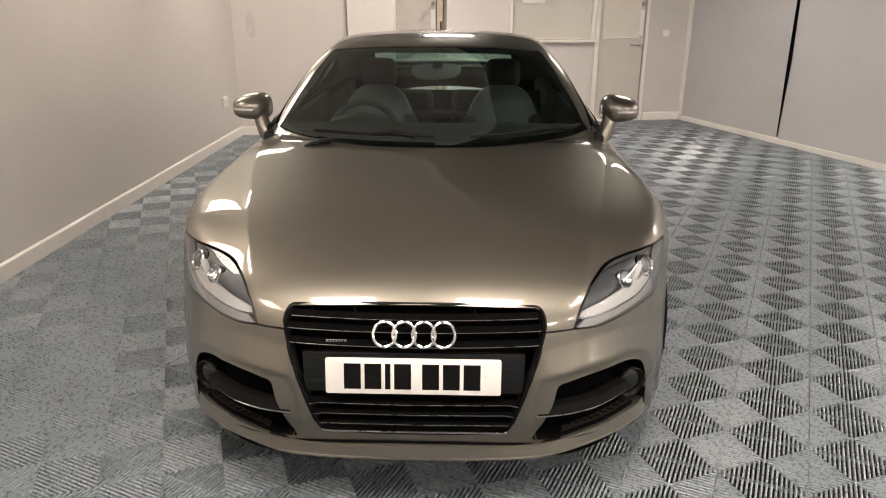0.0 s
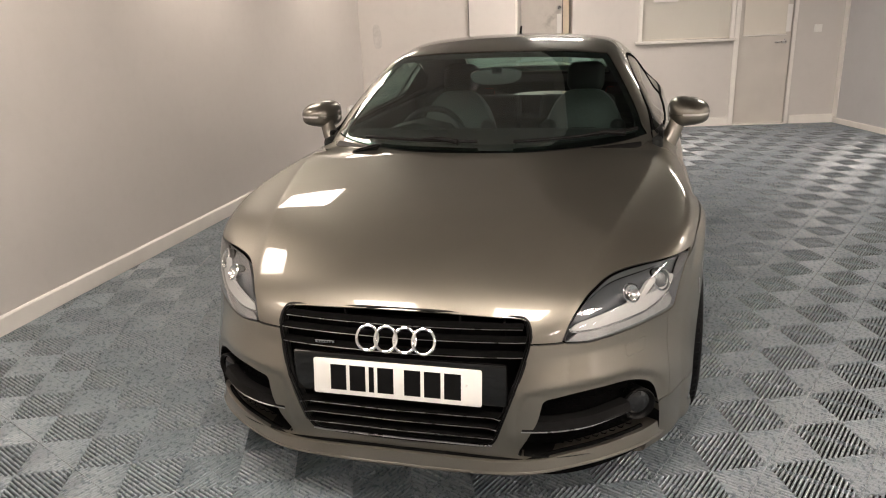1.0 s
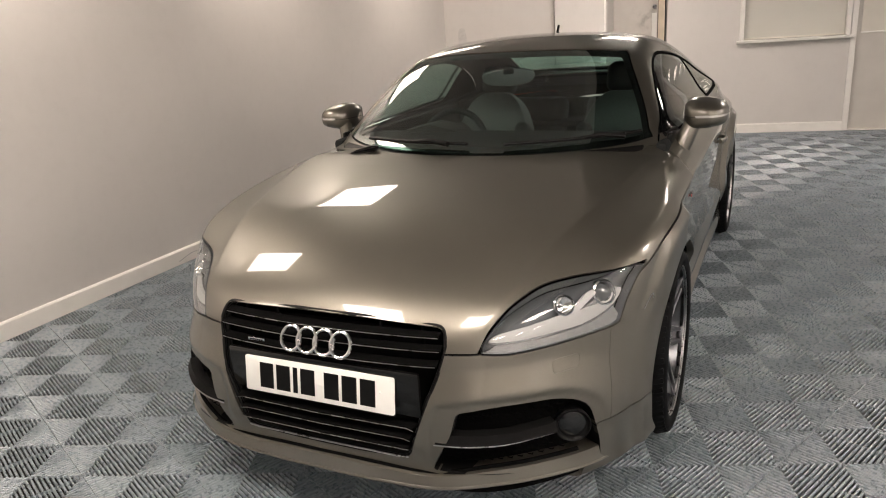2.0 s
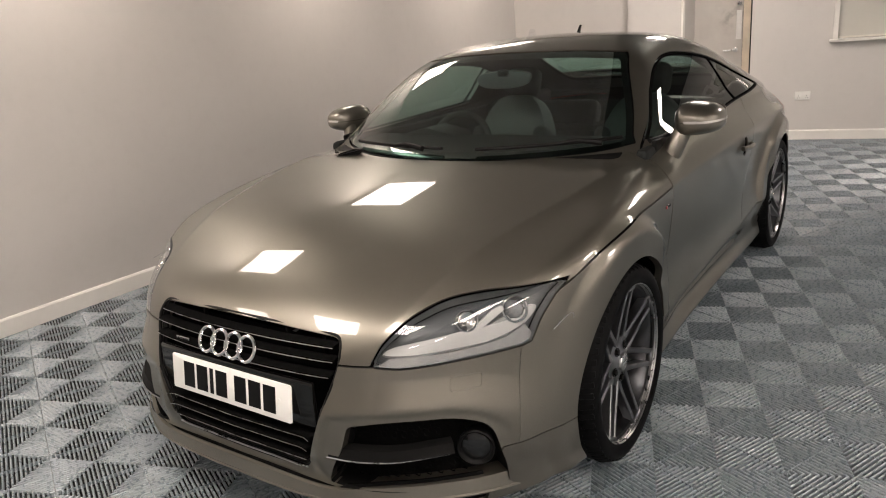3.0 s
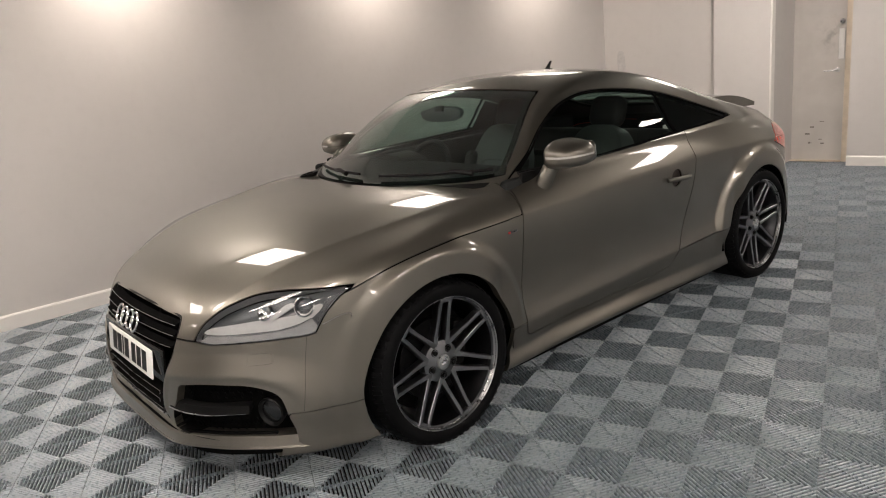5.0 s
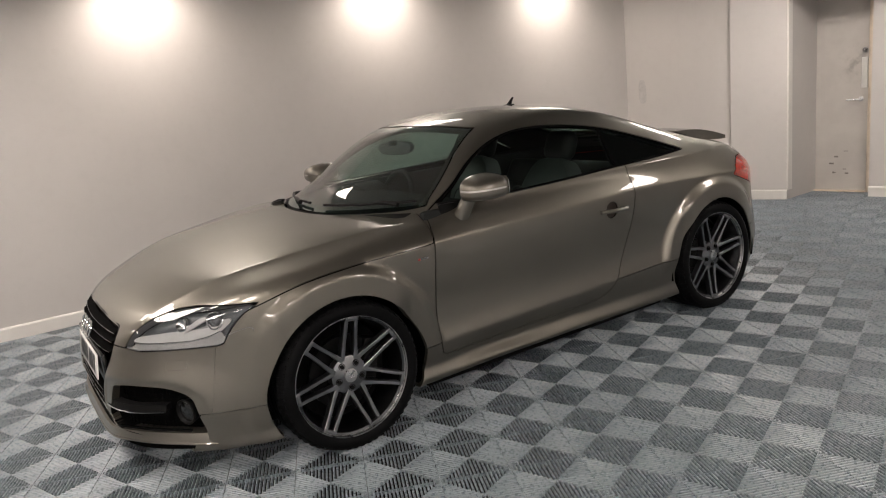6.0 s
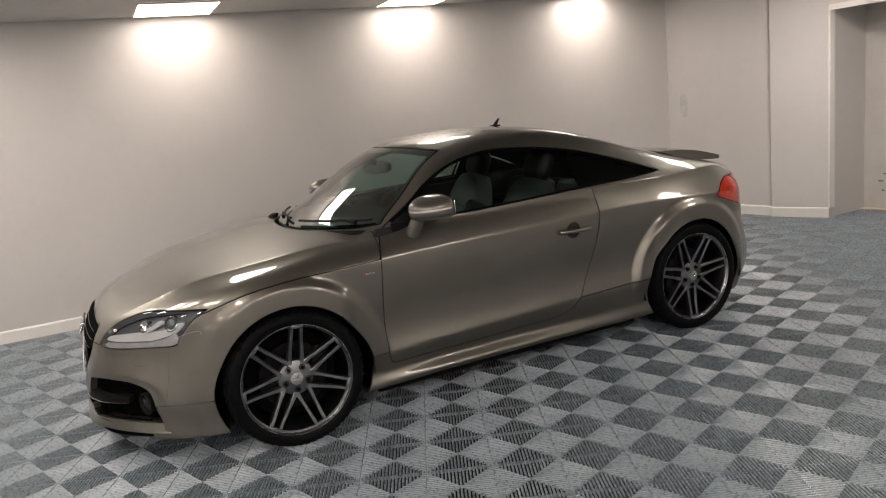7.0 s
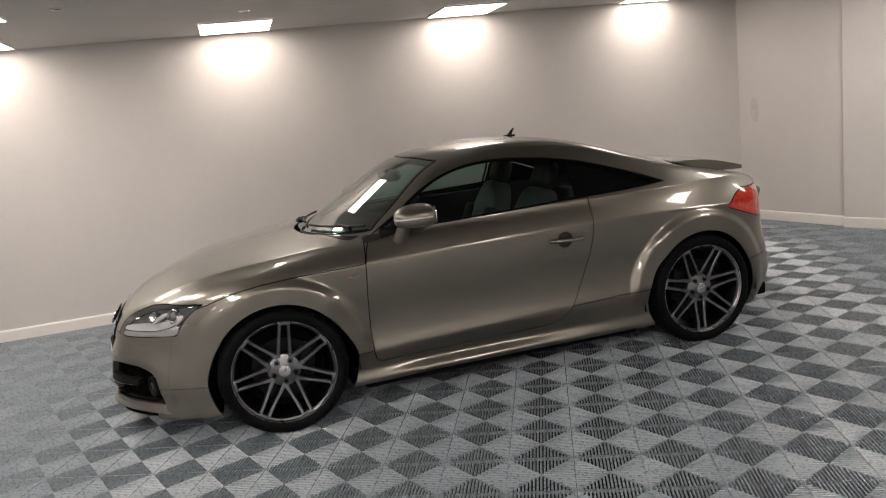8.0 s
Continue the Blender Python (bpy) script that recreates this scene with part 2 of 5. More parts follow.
def spline(xs, ys, lo=None, hi=None, count=3000):
    """A natural cubic through the pairs, straight beyond its ends, as a quick lookup."""
    xs, ys = np.array(xs, float), np.array(ys, float)
    n = len(xs)
    h = np.diff(xs)
    A, r = np.eye(n), np.zeros(n)
    for i in range(1, n - 1):
        A[i, i - 1:i + 2] = h[i - 1], 2 * (h[i - 1] + h[i]), h[i]
        r[i] = 6 * ((ys[i + 1] - ys[i]) / h[i] - (ys[i] - ys[i - 1]) / h[i - 1])
    c = np.linalg.solve(A, r)

    def exact(x):
        i = np.clip(np.searchsorted(xs, x) - 1, 0, n - 2)
        t = np.clip(x, xs[0], xs[-1])
        a, b, hh = xs[i + 1] - t, t - xs[i], h[i]
        y = (c[i] * a ** 3 + c[i + 1] * b ** 3) / (6 * hh) + (ys[i] / hh - c[i] * hh / 6) * a + (ys[i + 1] / hh - c[i + 1] * hh / 6) * b
        s0 = (ys[1] - ys[0]) / h[0] - h[0] * c[1] / 6
        s1 = (ys[-1] - ys[-2]) / h[-1] + h[-1] * c[-2] / 6
        return y + s0 * np.minimum(x - xs[0], 0) + s1 * np.maximum(x - xs[-1], 0)
    g = np.linspace(xs[0] - 1.0, xs[-1] + 1.0, count)
    tab = exact(g)
    return lambda x: np.interp(x, g, tab)


def curve_through(pts, n=60, closed=True):
    """A smooth closed (or open) line through a few corners (Catmull-Rom)."""
    p = np.asarray(pts, float)
    m = len(p)
    out = []
    for i in range(m if closed else m - 1):
        a, b, c, d = (p[(i + k) % m] if closed else p[min(max(i + k, 0), m - 1)] for k in (-1, 0, 1, 2))
        for t in np.linspace(0, 1, max(2, n // m), endpoint=False):
            out.append(0.5 * (2 * b + (c - a) * t + (2 * a - 5 * b + 4 * c - d) * t * t + (3 * b - a - 3 * c + d) * t ** 3))
    if not closed:
        out.append(p[-1])
    return np.array(out)


def rounded(pts, radius, steps=5):
    """A closed outline with its corners rounded; radius one value or one a corner."""
    p = np.asarray(pts, float)
    m = len(p)
    rad = [radius] * m if np.isscalar(radius) else radius
    out = []
    for i in range(m):
        a, b, c = p[i - 1], p[i], p[(i + 1) % m]
        la, lc = np.linalg.norm(a - b), np.linalg.norm(c - b)
        r = min(rad[i], la * 0.45, lc * 0.45)
        s, e = b + (a - b) / la * r, b + (c - b) / lc * r
        for t in np.linspace(0, 1, steps):
            out.append((1 - t) ** 2 * s + 2 * t * (1 - t) * b + t * t * e)
    return np.array(out)


def inside(u, v, poly):
    """Signed distance to a closed outline in the plane, negative within."""
    poly = np.asarray(poly, float)
    d2 = np.full(u.shape, 1e9)
    sign = np.ones(u.shape)
    for (ax, ay), (bx, by) in zip(poly, np.roll(poly, -1, 0)):
        ex, ey = bx - ax, by - ay
        t = np.clip(((u - ax) * ex + (v - ay) * ey) / (ex * ex + ey * ey + 1e-15), 0, 1)
        d2 = np.minimum(d2, (u - ax - t * ex) ** 2 + (v - ay - t * ey) ** 2)
        cross = ((ay > v) != (by > v)) & (u < (bx - ax) * (v - ay) / (by - ay + 1e-15) + ax)
        sign = np.where(cross, -sign, sign)
    return sign * np.sqrt(d2)


def soft(x, w):
    return 0.5 * (x + np.sqrt(x * x + w * w))


def smax(a, b, k):
    return 0.5 * (a + b + np.sqrt((a - b) ** 2 + k * k))


def smin(a, b, k):
    return 0.5 * (a + b - np.sqrt((a - b) ** 2 + k * k))


def ease(x, a, b):
    t = np.clip((x - a) / (b - a), 0, 1)
    return t * t * (3 - 2 * t)


def skin(field, lo, hi, step):
    """The zero surface of a field as points, outward normals and triangles (surface nets, drawn onto the field)."""
    ax = [np.arange(a, b + step, step) for a, b in zip(lo, hi)]
    G = np.empty([len(a) for a in ax], dtype=np.float32)
    for i, x in enumerate(ax[0]):
        Y, Z = np.meshgrid(ax[1], ax[2], indexing="ij")
        G[i] = field(np.full_like(Y, x), Y, Z)
    neg = G < 0
    corner = [(i, j, k) for i in (0, 1) for j in (0, 1) for k in (0, 1)]
    shape = [n - 1 for n in G.shape]

    def cut(a, c):
        return a[c[0]:c[0] + shape[0], c[1]:c[1] + shape[1], c[2]:c[2] + shape[2]]
    cnt = sum(cut(neg, c).astype(np.int8) for c in corner)
    act = np.argwhere((cnt > 0) & (cnt < 8))
    idx = -np.ones(shape, dtype=np.int64)
    idx[act[:, 0], act[:, 1], act[:, 2]] = np.arange(len(act))
    P, C = np.zeros((len(act), 3)), np.zeros(len(act))
    for a in corner:
        for b in corner:
            if sum(b) - sum(a) == 1 and all(q >= p for p, q in zip(a, b)):
                ga = G[act[:, 0] + a[0], act[:, 1] + a[1], act[:, 2] + a[2]]
                gb = G[act[:, 0] + b[0], act[:, 1] + b[1], act[:, 2] + b[2]]
                on = (ga < 0) != (gb < 0)
                t = np.where(on, ga / np.where(on, ga - gb, 1), 0)[:, None]
                P += on[:, None] * (np.array(a) + t * (np.array(b) - np.array(a)))
                C += on
    V = np.array([a[0] for a in ax]) + step * (act + P / C[:, None])
    T = []
    for d in range(3):
        e = [0, 0, 0]
        e[d] = 1
        n0 = neg[tuple(slice(0, s - k) for s, k in zip(G.shape, e))]
        n1 = neg[tuple(slice(k, None) for k in e)]
        on = np.argwhere(n0 != n1)
        o1, o2 = (d + 1) % 3, (d + 2) % 3
        ok = (on[:, o1] > 0) & (on[:, o2] > 0) & (on[:, o1] < shape[o1]) & (on[:, o2] < shape[o2])
        on = on[ok]
        q = []
        for s1, s2 in ((1, 1), (0, 1), (0, 0), (1, 0)):
            c = on.copy()
            c[:, o1] -= s1
            c[:, o2] -= s2
            q.append(idx[c[:, 0], c[:, 1], c[:, 2]])
        q = np.stack(q, 1)
        flip = ~neg[on[:, 0], on[:, 1], on[:, 2]]
        q[flip] = q[flip][:, ::-1]
        T += [q[:, [0, 1, 2]], q[:, [0, 2, 3]]]
    T = np.vstack(T)

    def grad(V, e=0.0015):
        g = np.zeros_like(V)
        for k in range(3):
            d = np.zeros(3)
            d[k] = e
            a, b = V + d, V - d
            g[:, k] = (field(*a.T) - field(*b.T)) / (2 * e)
        return g
    for _ in range(4):
        g = grad(V)
        s = np.clip(field(*V.T) / ((g * g).sum(1) + 1e-9), -step * 0.4, step * 0.4)
        V = V - s[:, None] * g
    g = grad(V)
    return V, g / (np.linalg.norm(g, axis=1)[:, None] + 1e-12), T


def clip(M, f):
    """What of a skin lies where f < 0; f holds one value a point."""
    V, N, T = M
    s = f < 0
    k = s[T].sum(1)
    keep = T[k == 3]
    newv, newn, made, extra = [], [], {}, []

    def mid(i, j):
        key = (i, j) if i < j else (j, i)
        if key not in made:
            t = f[i] / (f[i] - f[j])
            made[key] = len(V) + len(newv)
            newv.append(V[i] + t * (V[j] - V[i]))
            newn.append(N[i] + t * (N[j] - N[i]))
        return made[key]
    for tri in T[(k == 1) | (k == 2)]:
        a, b, c = (int(q) for q in tri)
        while not (s[a] != s[b] and s[a] != s[c]):
            a, b, c = b, c, a
        ab, ac = mid(a, b), mid(a, c)
        if s[a]:
            extra.append((a, ab, ac))
        else:
            extra += [(ab, b, c), (ab, c, ac)]
    if newv:
        nn = np.array(newn)
        V = np.vstack([V, newv])
        N = np.vstack([N, nn / (np.linalg.norm(nn, axis=1)[:, None] + 1e-12)])
    T = np.vstack([keep.reshape(-1, 3), np.array(extra, dtype=np.int64).reshape(-1, 3)])
    used, inv = np.unique(T, return_inverse=True)
    return V[used], N[used], inv.reshape(-1, 3)


def rim_edges(T):
    e = np.vstack([T[:, [0, 1]], T[:, [1, 2]], T[:, [2, 0]]])
    key = np.sort(e, 1)
    u, first, cnt = np.unique(key, axis=0, return_index=True, return_counts=True)
    return e[first[cnt == 1]]


def sheet(M, mirror=0, flange=0.005, shift=0.0):
    """Geo of a cut skin: mirror 0 as it is, 1 the other side, 2 both joined; its rim turned inwards by the flange."""
    V, N, T = M
    V = V + shift * N
    if flange:
        e = rim_edges(T)
        e = e[~((np.abs(V[e[:, 0], 0]) < 1e-4) & (np.abs(V[e[:, 1], 0]) < 1e-4))]
        n0 = len(V)
        a, b = V[e[:, 0]], V[e[:, 1]]
        na, nb = N[e[:, 0]], N[e[:, 1]]
        out = np.cross(b - a, na + nb)
        out /= np.linalg.norm(out, axis=1)[:, None] + 1e-12
        m = len(e)
        V = np.vstack([V, a, b, a - flange * na, b - flange * nb])
        N = np.vstack([N, out, out, out, out])
        i = np.arange(m) + n0
        T = np.vstack([T, np.stack([i, i + 2 * m, i + m], 1), np.stack([i + m, i + 2 * m, i + 3 * m], 1)])
    if mirror:
        V2, N2, T2 = V * [-1, 1, 1], N * [-1, 1, 1], T[:, ::-1]
        if mirror == 1:
            V, N, T = V2, N2, T2
        else:
            T = np.vstack([T, T2 + len(V)])
            V, N = np.vstack([V, V2]), np.vstack([N, N2])
    return V, T.tolist(), N


# ---- the car: x across, y from the front axle to the rear, z up ----
AXLE_R = 2.468
HUB = 0.322
TYRE_R = 0.328

width = spline([-0.95, -0.7, -0.5, -0.3, 0.0, 0.45, 1.0, 1.6, 2.1, 2.468, 2.8, 3.0, 3.2],
               [0.800, 0.845, 0.868, 0.880, 0.888, 0.886, 0.892, 0.894, 0.890, 0.888, 0.868, 0.835, 0.775])
shoulder = spline([-0.9, -0.6, -0.32, -0.15, 0.05, 0.25, 0.47, 0.9, 1.3, 1.78, 2.06, 2.3, 2.48, 2.66, 2.95, 3.2],
                  [0.56, 0.635, 0.722, 0.768, 0.790, 0.795, 0.802, 0.814, 0.823, 0.829, 0.826, 0.819, 0.812, 0.805, 0.785, 0.755])
dent = spline([-0.2, -0.1, 0.0, 0.05, 0.11, 0.185, 0.265, 0.345, 0.42, 0.5, 0.8], [0.012, 0.011, 0.010, 0.0205, 0.0265, 0.024, 0.0145, 0.006, 0.0015, 0.0, 0.0])
hood_z = spline([-0.95, -0.88, -0.82, -0.77, -0.70, -0.6, -0.5, -0.25, 0.0, 0.3, 0.5, 0.7, 0.9, 1.2, 2.0, 2.3, 2.5, 2.8, 3.0, 3.12, 3.22],
                [0.50, 0.572, 0.644, 0.689, 0.7315, 0.7710, 0.8025, 0.855, 0.893, 0.928, 0.945, 0.985, 1.01, 1.02, 1.02, 1.0, 0.985, 0.960, 0.930, 0.895, 0.83])
nose_y = spline([0.0, 0.2, 0.4, 0.47, 0.55, 0.68, 0.78, 0.85, 0.92], [-0.875, -0.873, -0.866, -0.852, -0.815, -0.705, -0.585, -0.47, -0.30])
nose_dz = spline([0.10, 0.2, 0.3, 0.4, 0.5, 0.6, 0.7, 0.8], [0.0, -0.002, -0.008, -0.008, -0.002, 0.011, 0.042, 0.095])
tail_y = spline([0.0, 0.3, 0.5, 0.65, 0.75, 0.83, 0.9], [3.235, 3.215, 3.175, 3.115, 3.045, 2.96, 2.82])
tail_dz = spline([0.1, 0.2, 0.3, 0.45, 0.6, 0.75, 0.9, 1.0], [-0.12, -0.06, 0.0, 0.0, -0.03, -0.04, -0.06, -0.10])
roof_z = spline([-0.1, 0.1, 0.30, 0.45, 0.62, 0.80, 0.90, 1.05, 1.35, 1.7, 2.0, 2.3, 2.6, 2.9, 3.1],
                [0.66, 0.795, 0.928, 1.028, 1.134, 1.238, 1.280, 1.315, 1.342, 1.322, 1.262, 1.168, 1.068, 0.972, 0.905])
cabin_x = spline([0.0, 0.3, 0.6, 1.0, 1.5, 2.0, 2.3, 2.6, 2.9, 3.1],
                 [0.745, 0.772, 0.780, 0.792, 0.799, 0.792, 0.770, 0.720, 0.63, 0.55])


crease_x = spline([-0.9, -0.81, -0.74, -0.6, -0.45, -0.21, 0.05, 0.34, 0.6], [0.41, 0.462, 0.497, 0.545, 0.59, 0.648, 0.702, 0.745, 0.78])


def flare(y, z):
    out = 0
    for cy, amp in ((0.0, 0.033), (AXLE_R, 0.032)):
        r = np.hypot(y - cy, z - HUB)
        sill = ease(y, cy, cy + 0.06) if cy < 1 else ease(-y, -cy, -cy + 0.06)
        out = out + amp * ease(-r, -0.490, -0.430) * (1 - sill * ease(-z, -0.46, -0.28))
    return out


def body_side(y, z):
    """Half width of the lower body at a place along it and a height."""
    h = z - shoulder(y)
    mid = ease(y, 0.24, 0.32) * (1 - ease(y, 2.15, 2.23))
    crease = 0.335 + 0.028 * (y - 0.47)
    slope = 0.50 + 0.03 * ease(y, 0.3, 0.8) + 0.42 * ease(y, 2.05, 2.8)
    inset = slope * soft(h, 0.005) + (6.0 - 5.6 * ease(y, 0.3, 0.8)) * np.maximum(h, 0) ** 2 + (1 - mid) * 0.16 * np.minimum(z - 0.60, 0) ** 2
    deep = 1 - 0.6 * (1 - ease(y, 0.38, 0.8)) - 0.8 * ease(y, 1.1, 2.1)
    inset = inset + mid * (dent(z - crease) + deep * (0.48 * soft(crease - z, 0.006) - 0.066 * ease(-z, -0.240, -0.170)))
    inset = inset + (1 - mid) * 0.10 * soft(0.30 - z, 0.03) * (y > 1.2)
    inset = inset - 0.016 * ease(-z, -0.215, -0.155) * (1 - ease(y, -0.25, -0.15))
    return width(y) - inset + flare(y, z)


BROW = rounded([(0.36, 0.345), (0.375, 0.430), (0.55, 0.448), (0.68, 0.438), (0.758, 0.388), (0.787, 0.27), (0.78, 0.20), (0.36, 0.24)],
               [0.02, 0.03, 0.08, 0.08, 0.08, 0.06, 0.01, 0.01])


def brow(ax, y, z):
    """How far the bumper swells round the top of the lower intakes."""
    out = np.zeros(np.broadcast(ax, z).shape)
    m = (y < -0.35) & (z < 0.58) & (z > 0.2) & (ax > 0.3)
    if np.any(m):
        d = inside(np.asarray(ax)[m], np.asarray(z)[m], BROW)
        out[m] = (0.019 * smin(np.maximum((0.100 - d) / 0.074, 0) ** 1.3, 1.0, 0.16) - 0.006 * ease(-d, -0.022, 0.0)) * ease(np.asarray(z)[m], 0.24, 0.32)
    return out


def body_field(x, y, z):
    ax = np.abs(x)
    side = (ax - body_side(y, z)) * 0.9
    # bonnet crease: a sharp edge, then a short fall that fades towards the wing
    k = ease(y, -0.84, -0.70) * (1 - ease(y, 0.25, 0.5))
    fall = 0.017 * (1 - np.exp(-soft(ax - crease_x(y), 0.004) / 0.050))
    top = (z - hood_z(y) + (0.055 - 0.019 * k + 0.070 * (1 - ease(y, -0.80, -0.30))) * (ax / 0.85) ** 2 + k * fall) * 0.93
    lean = (0.045 * np.minimum(ax / 0.5, 1) ** 2 + 0.018 * ease(ax, 0.55, 0.8)) * ease(z, 0.20, 0.60)
    front = nose_y(ax) + nose_dz(z) + lean - y - brow(ax, y, z)
    rear = y - tail_y(ax) - tail_dz(z)
    low = smax(smax(side, top, 0.016 + 0.039 * ease(y, 0.35, 0.7)), smax(front * 0.9, rear, 0.01), 0.045)
    low = smax(low, 0.150 - z, 0.012)
    bow = 0.30 * ax * ax * (1 - 1.4 * ease(y, 0.9, 2.2))
    ctop = (z - roof_z(y - bow) + 0.10 * ax * ax) * 0.87
    up = z - 0.95
    cside = (ax - (cabin_x(y) - 0.54 * np.maximum(up, 0) - 0.40 * np.maximum(up, 0) ** 2 - 0.5 * np.maximum(-up, 0))) * 0.85
    cabin = smax(smax(ctop, cside, 0.045), 0.45 - z, 0.01)
    # cabin and lower body flow into one another, most of all at the rear quarter
    k = 0.055 + 0.11 * ease(y, 1.6, 2.4)
    return np.minimum(low, cabin) - np.maximum(k - np.abs(low - cabin), 0) ** 2 / (4 * k)


STEP = 0.0115
BODY = skin(body_field, (-0.02, -1.02, 0.08), (1.0, 3.34, 1.40), STEP)
BODY = clip(BODY, -BODY[0][:, 0])
BODY[0][:, 0] = np.maximum(BODY[0][:, 0], 0)
GAP = 0.0026

# outlines in side view (y, z)
DOOR = np.vstack([curve_through([(0.505, 0.268), (0.9, 0.270), (1.3, 0.276), (1.47, 0.284), (1.56, 0.312), (1.625, 0.375),
                                 (1.69, 0.50), (1.745, 0.64), (1.775, 0.76), (1.790, 0.90)], 60, False),
                  [(1.797, 1.0), (1.6, 1.1), (0.8, 1.0), (0.70, 0.978), (0.60, 0.955), (0.535, 0.915), (0.500, 0.86),
                   (0.482, 0.80), (0.472, 0.65), (0.466, 0.45), (0.470, 0.32), (0.480, 0.28)]])
DLO = np.vstack([curve_through([(0.600, 0.955), (0.71, 1.02), (0.86, 1.118), (1.03, 1.192), (1.24, 1.228), (1.50, 1.216),
                                (1.78, 1.170), (2.06, 1.085), (2.30, 0.992)], 70, False),
                 curve_through([(2.31, 0.985), (2.02, 0.972), (1.70, 0.963), (1.32, 0.950), (0.92, 0.942), (0.62, 0.945)], 30, False)])
# outlines in front view (x, z)
SCREEN = np.vstack([curve_through([(0.0, 0.923), (0.35, 0.923), (0.60, 0.929), (0.712, 0.945)], 24, False),
                    curve_through([(0.692, 0.970), (0.655, 1.05), (0.595, 1.15), (0.535, 1.238)], 24, False),
                    curve_through([(0.515, 1.256), (0.3, 1.275), (0.0, 1.282)], 20, False), [(-0.05, 1.282), (-0.05, 0.923)]])
REAR_SCREEN = rounded([(-0.1, 1.02), (0.50, 1.02), (0.43, 1.255), (-0.1, 1.275)], 0.04)
GRILLE = rounded([(-0.5, 0.654), (0.1, 0.653), (0.382, 0.642), (0.396, 0.585), (0.368, 0.486), (0.288, 0.262), (0.1, 0.256), (-0.5, 0.256)],
                 [0, 0.02, 0.035, 0.04, 0.05, 0.035, 0.02, 0])
INTAKE = rounded([(0.418, 0.360), (0.432, 0.424), (0.55, 0.441), (0.67, 0.432), (0.740, 0.394), (0.764, 0.300), (0.768, 0.205), (0.56, 0.232), (0.355, 0.242)],
                 [0.02, 0.015, 0.05, 0.05, 0.05, 0.05, 0.01, 0.03, 0.01])
HX, HY = 0.597, 0.802
HEADLIGHT = np.vstack([curve_through([(-0.348, 0.577), (-0.308, 0.630), (-0.243, 0.674), (-0.17, 0.701), (-0.10, 0.718), (-0.01, 0.728), (0.07, 0.730), (0.240, 0.728)], 48, False),
                       curve_through([(0.180, 0.695), (0.128, 0.645), (0.088, 0.585)], 16, False),
                       curve_through([(0.060, 0.579), (-0.13, 0.575), (-0.28, 0.571)], 12, False)])
WASHER = rounded([(-0.160, 0.497), (-0.072, 0.497), (-0.064, 0.534), (-0.153, 0.534)], 0.008)
TAIL = rounded([(2.665, 0.785), (2.775, 0.845), (2.86, 0.872), (3.3, 0.86), (3.3, 0.68), (2.93, 0.690)], 0.02)


def fields(M):
    """The cutting fields of the panels at a skin's points."""
    x, y, z = M[0].T
    f = {}
    wide = ease(-z, -0.54, -0.30)
    f["arch_f"] = np.hypot(y / (1 + np.where(y > 0, 0.105, 0.075) * wide), z - HUB - 0.004) - 0.350
    f["arch_r"] = np.hypot((y - AXLE_R) / (1 + 0.05 * wide), z - HUB - 0.004) - 0.350
    cut_low = 0.25 - x
    f["arch_f"] = np.maximum(f["arch_f"], cut_low)
    f["arch_r"] = np.maximum(f["arch_r"], cut_low)
    f["dlo"] = np.maximum(inside(y, z, DLO), 0.45 - x)
    f["screen"] = np.maximum(inside(x, z, SCREEN), y - 1.10)
    f["rear_screen"] = np.maximum(inside(x, z, REAR_SCREEN), 1.7 - y)
    f["grille"] = np.maximum(inside(x, z, GRILLE), y + 0.55)
    f["intake"] = np.maximum(inside(x, z, INTAKE), y + 0.40)
    f["lamp"] = np.maximum(inside(x * HX + y * HY, z, HEADLIGHT), np.maximum(y + 0.2, 0.3 - x))
    f["tail"] = np.maximum(inside(y, z, TAIL), 0.45 - x)
    f["door"] = np.maximum(inside(y, z, DOOR), 0.5 - x)
    line = np.where(y < -0.32, np.where(y < -0.79, 0.578, 0.578 + (y + 0.79) * 0.306), shoulder(y))
    back = np.maximum(y - (0.478 + 0.25 * np.maximum(z - 0.80, 0)), y - (0.262 + 0.36 * x * x + 0.2 * ease(x, 0.66, 0.80)))
    f["hood"] = np.maximum(line - z, back)
    f["bumper"] = np.maximum(y - (-0.565 + 0.235 * (z - 0.344)), z - 0.70)
    f["cowl"] = np.maximum(np.maximum(z - 0.9215, 0.255 + 0.36 * x * x - y), np.maximum(x - 0.69, y - 0.8))
    f["washer"] = np.maximum(inside(x * HX + y * HY, z, WASHER), y + 0.3)
    f["skirt"] = np.maximum(np.maximum(z - (0.336 + 0.028 * (y - 0.47)), 0.2 - y), y - 2.3)
    f["lip_side"] = np.maximum(z - 0.317, np.maximum(y + 0.30, -0.64 + 0.25 * (z - 0.2) - y))
    f["chin"] = np.maximum(z - (0.224 + 0.030 * ease(x, 0.36, 0.44) - 0.10 * np.maximum(x - 0.52, 0)), x - 0.775)
    f["rear_bumper"] = np.maximum(0.30 - z, 0) + np.maximum(2.75 - y, z - (0.45 + 0.05 * (y - 2.8)))
    return f


def take(M, name, gap=GAP):
    """Splits a skin along a panel's outline: the panel and the rest, a shut line apart."""
    f = fields(M)[name]
    return clip(M, f + gap), clip(M, gap - f)


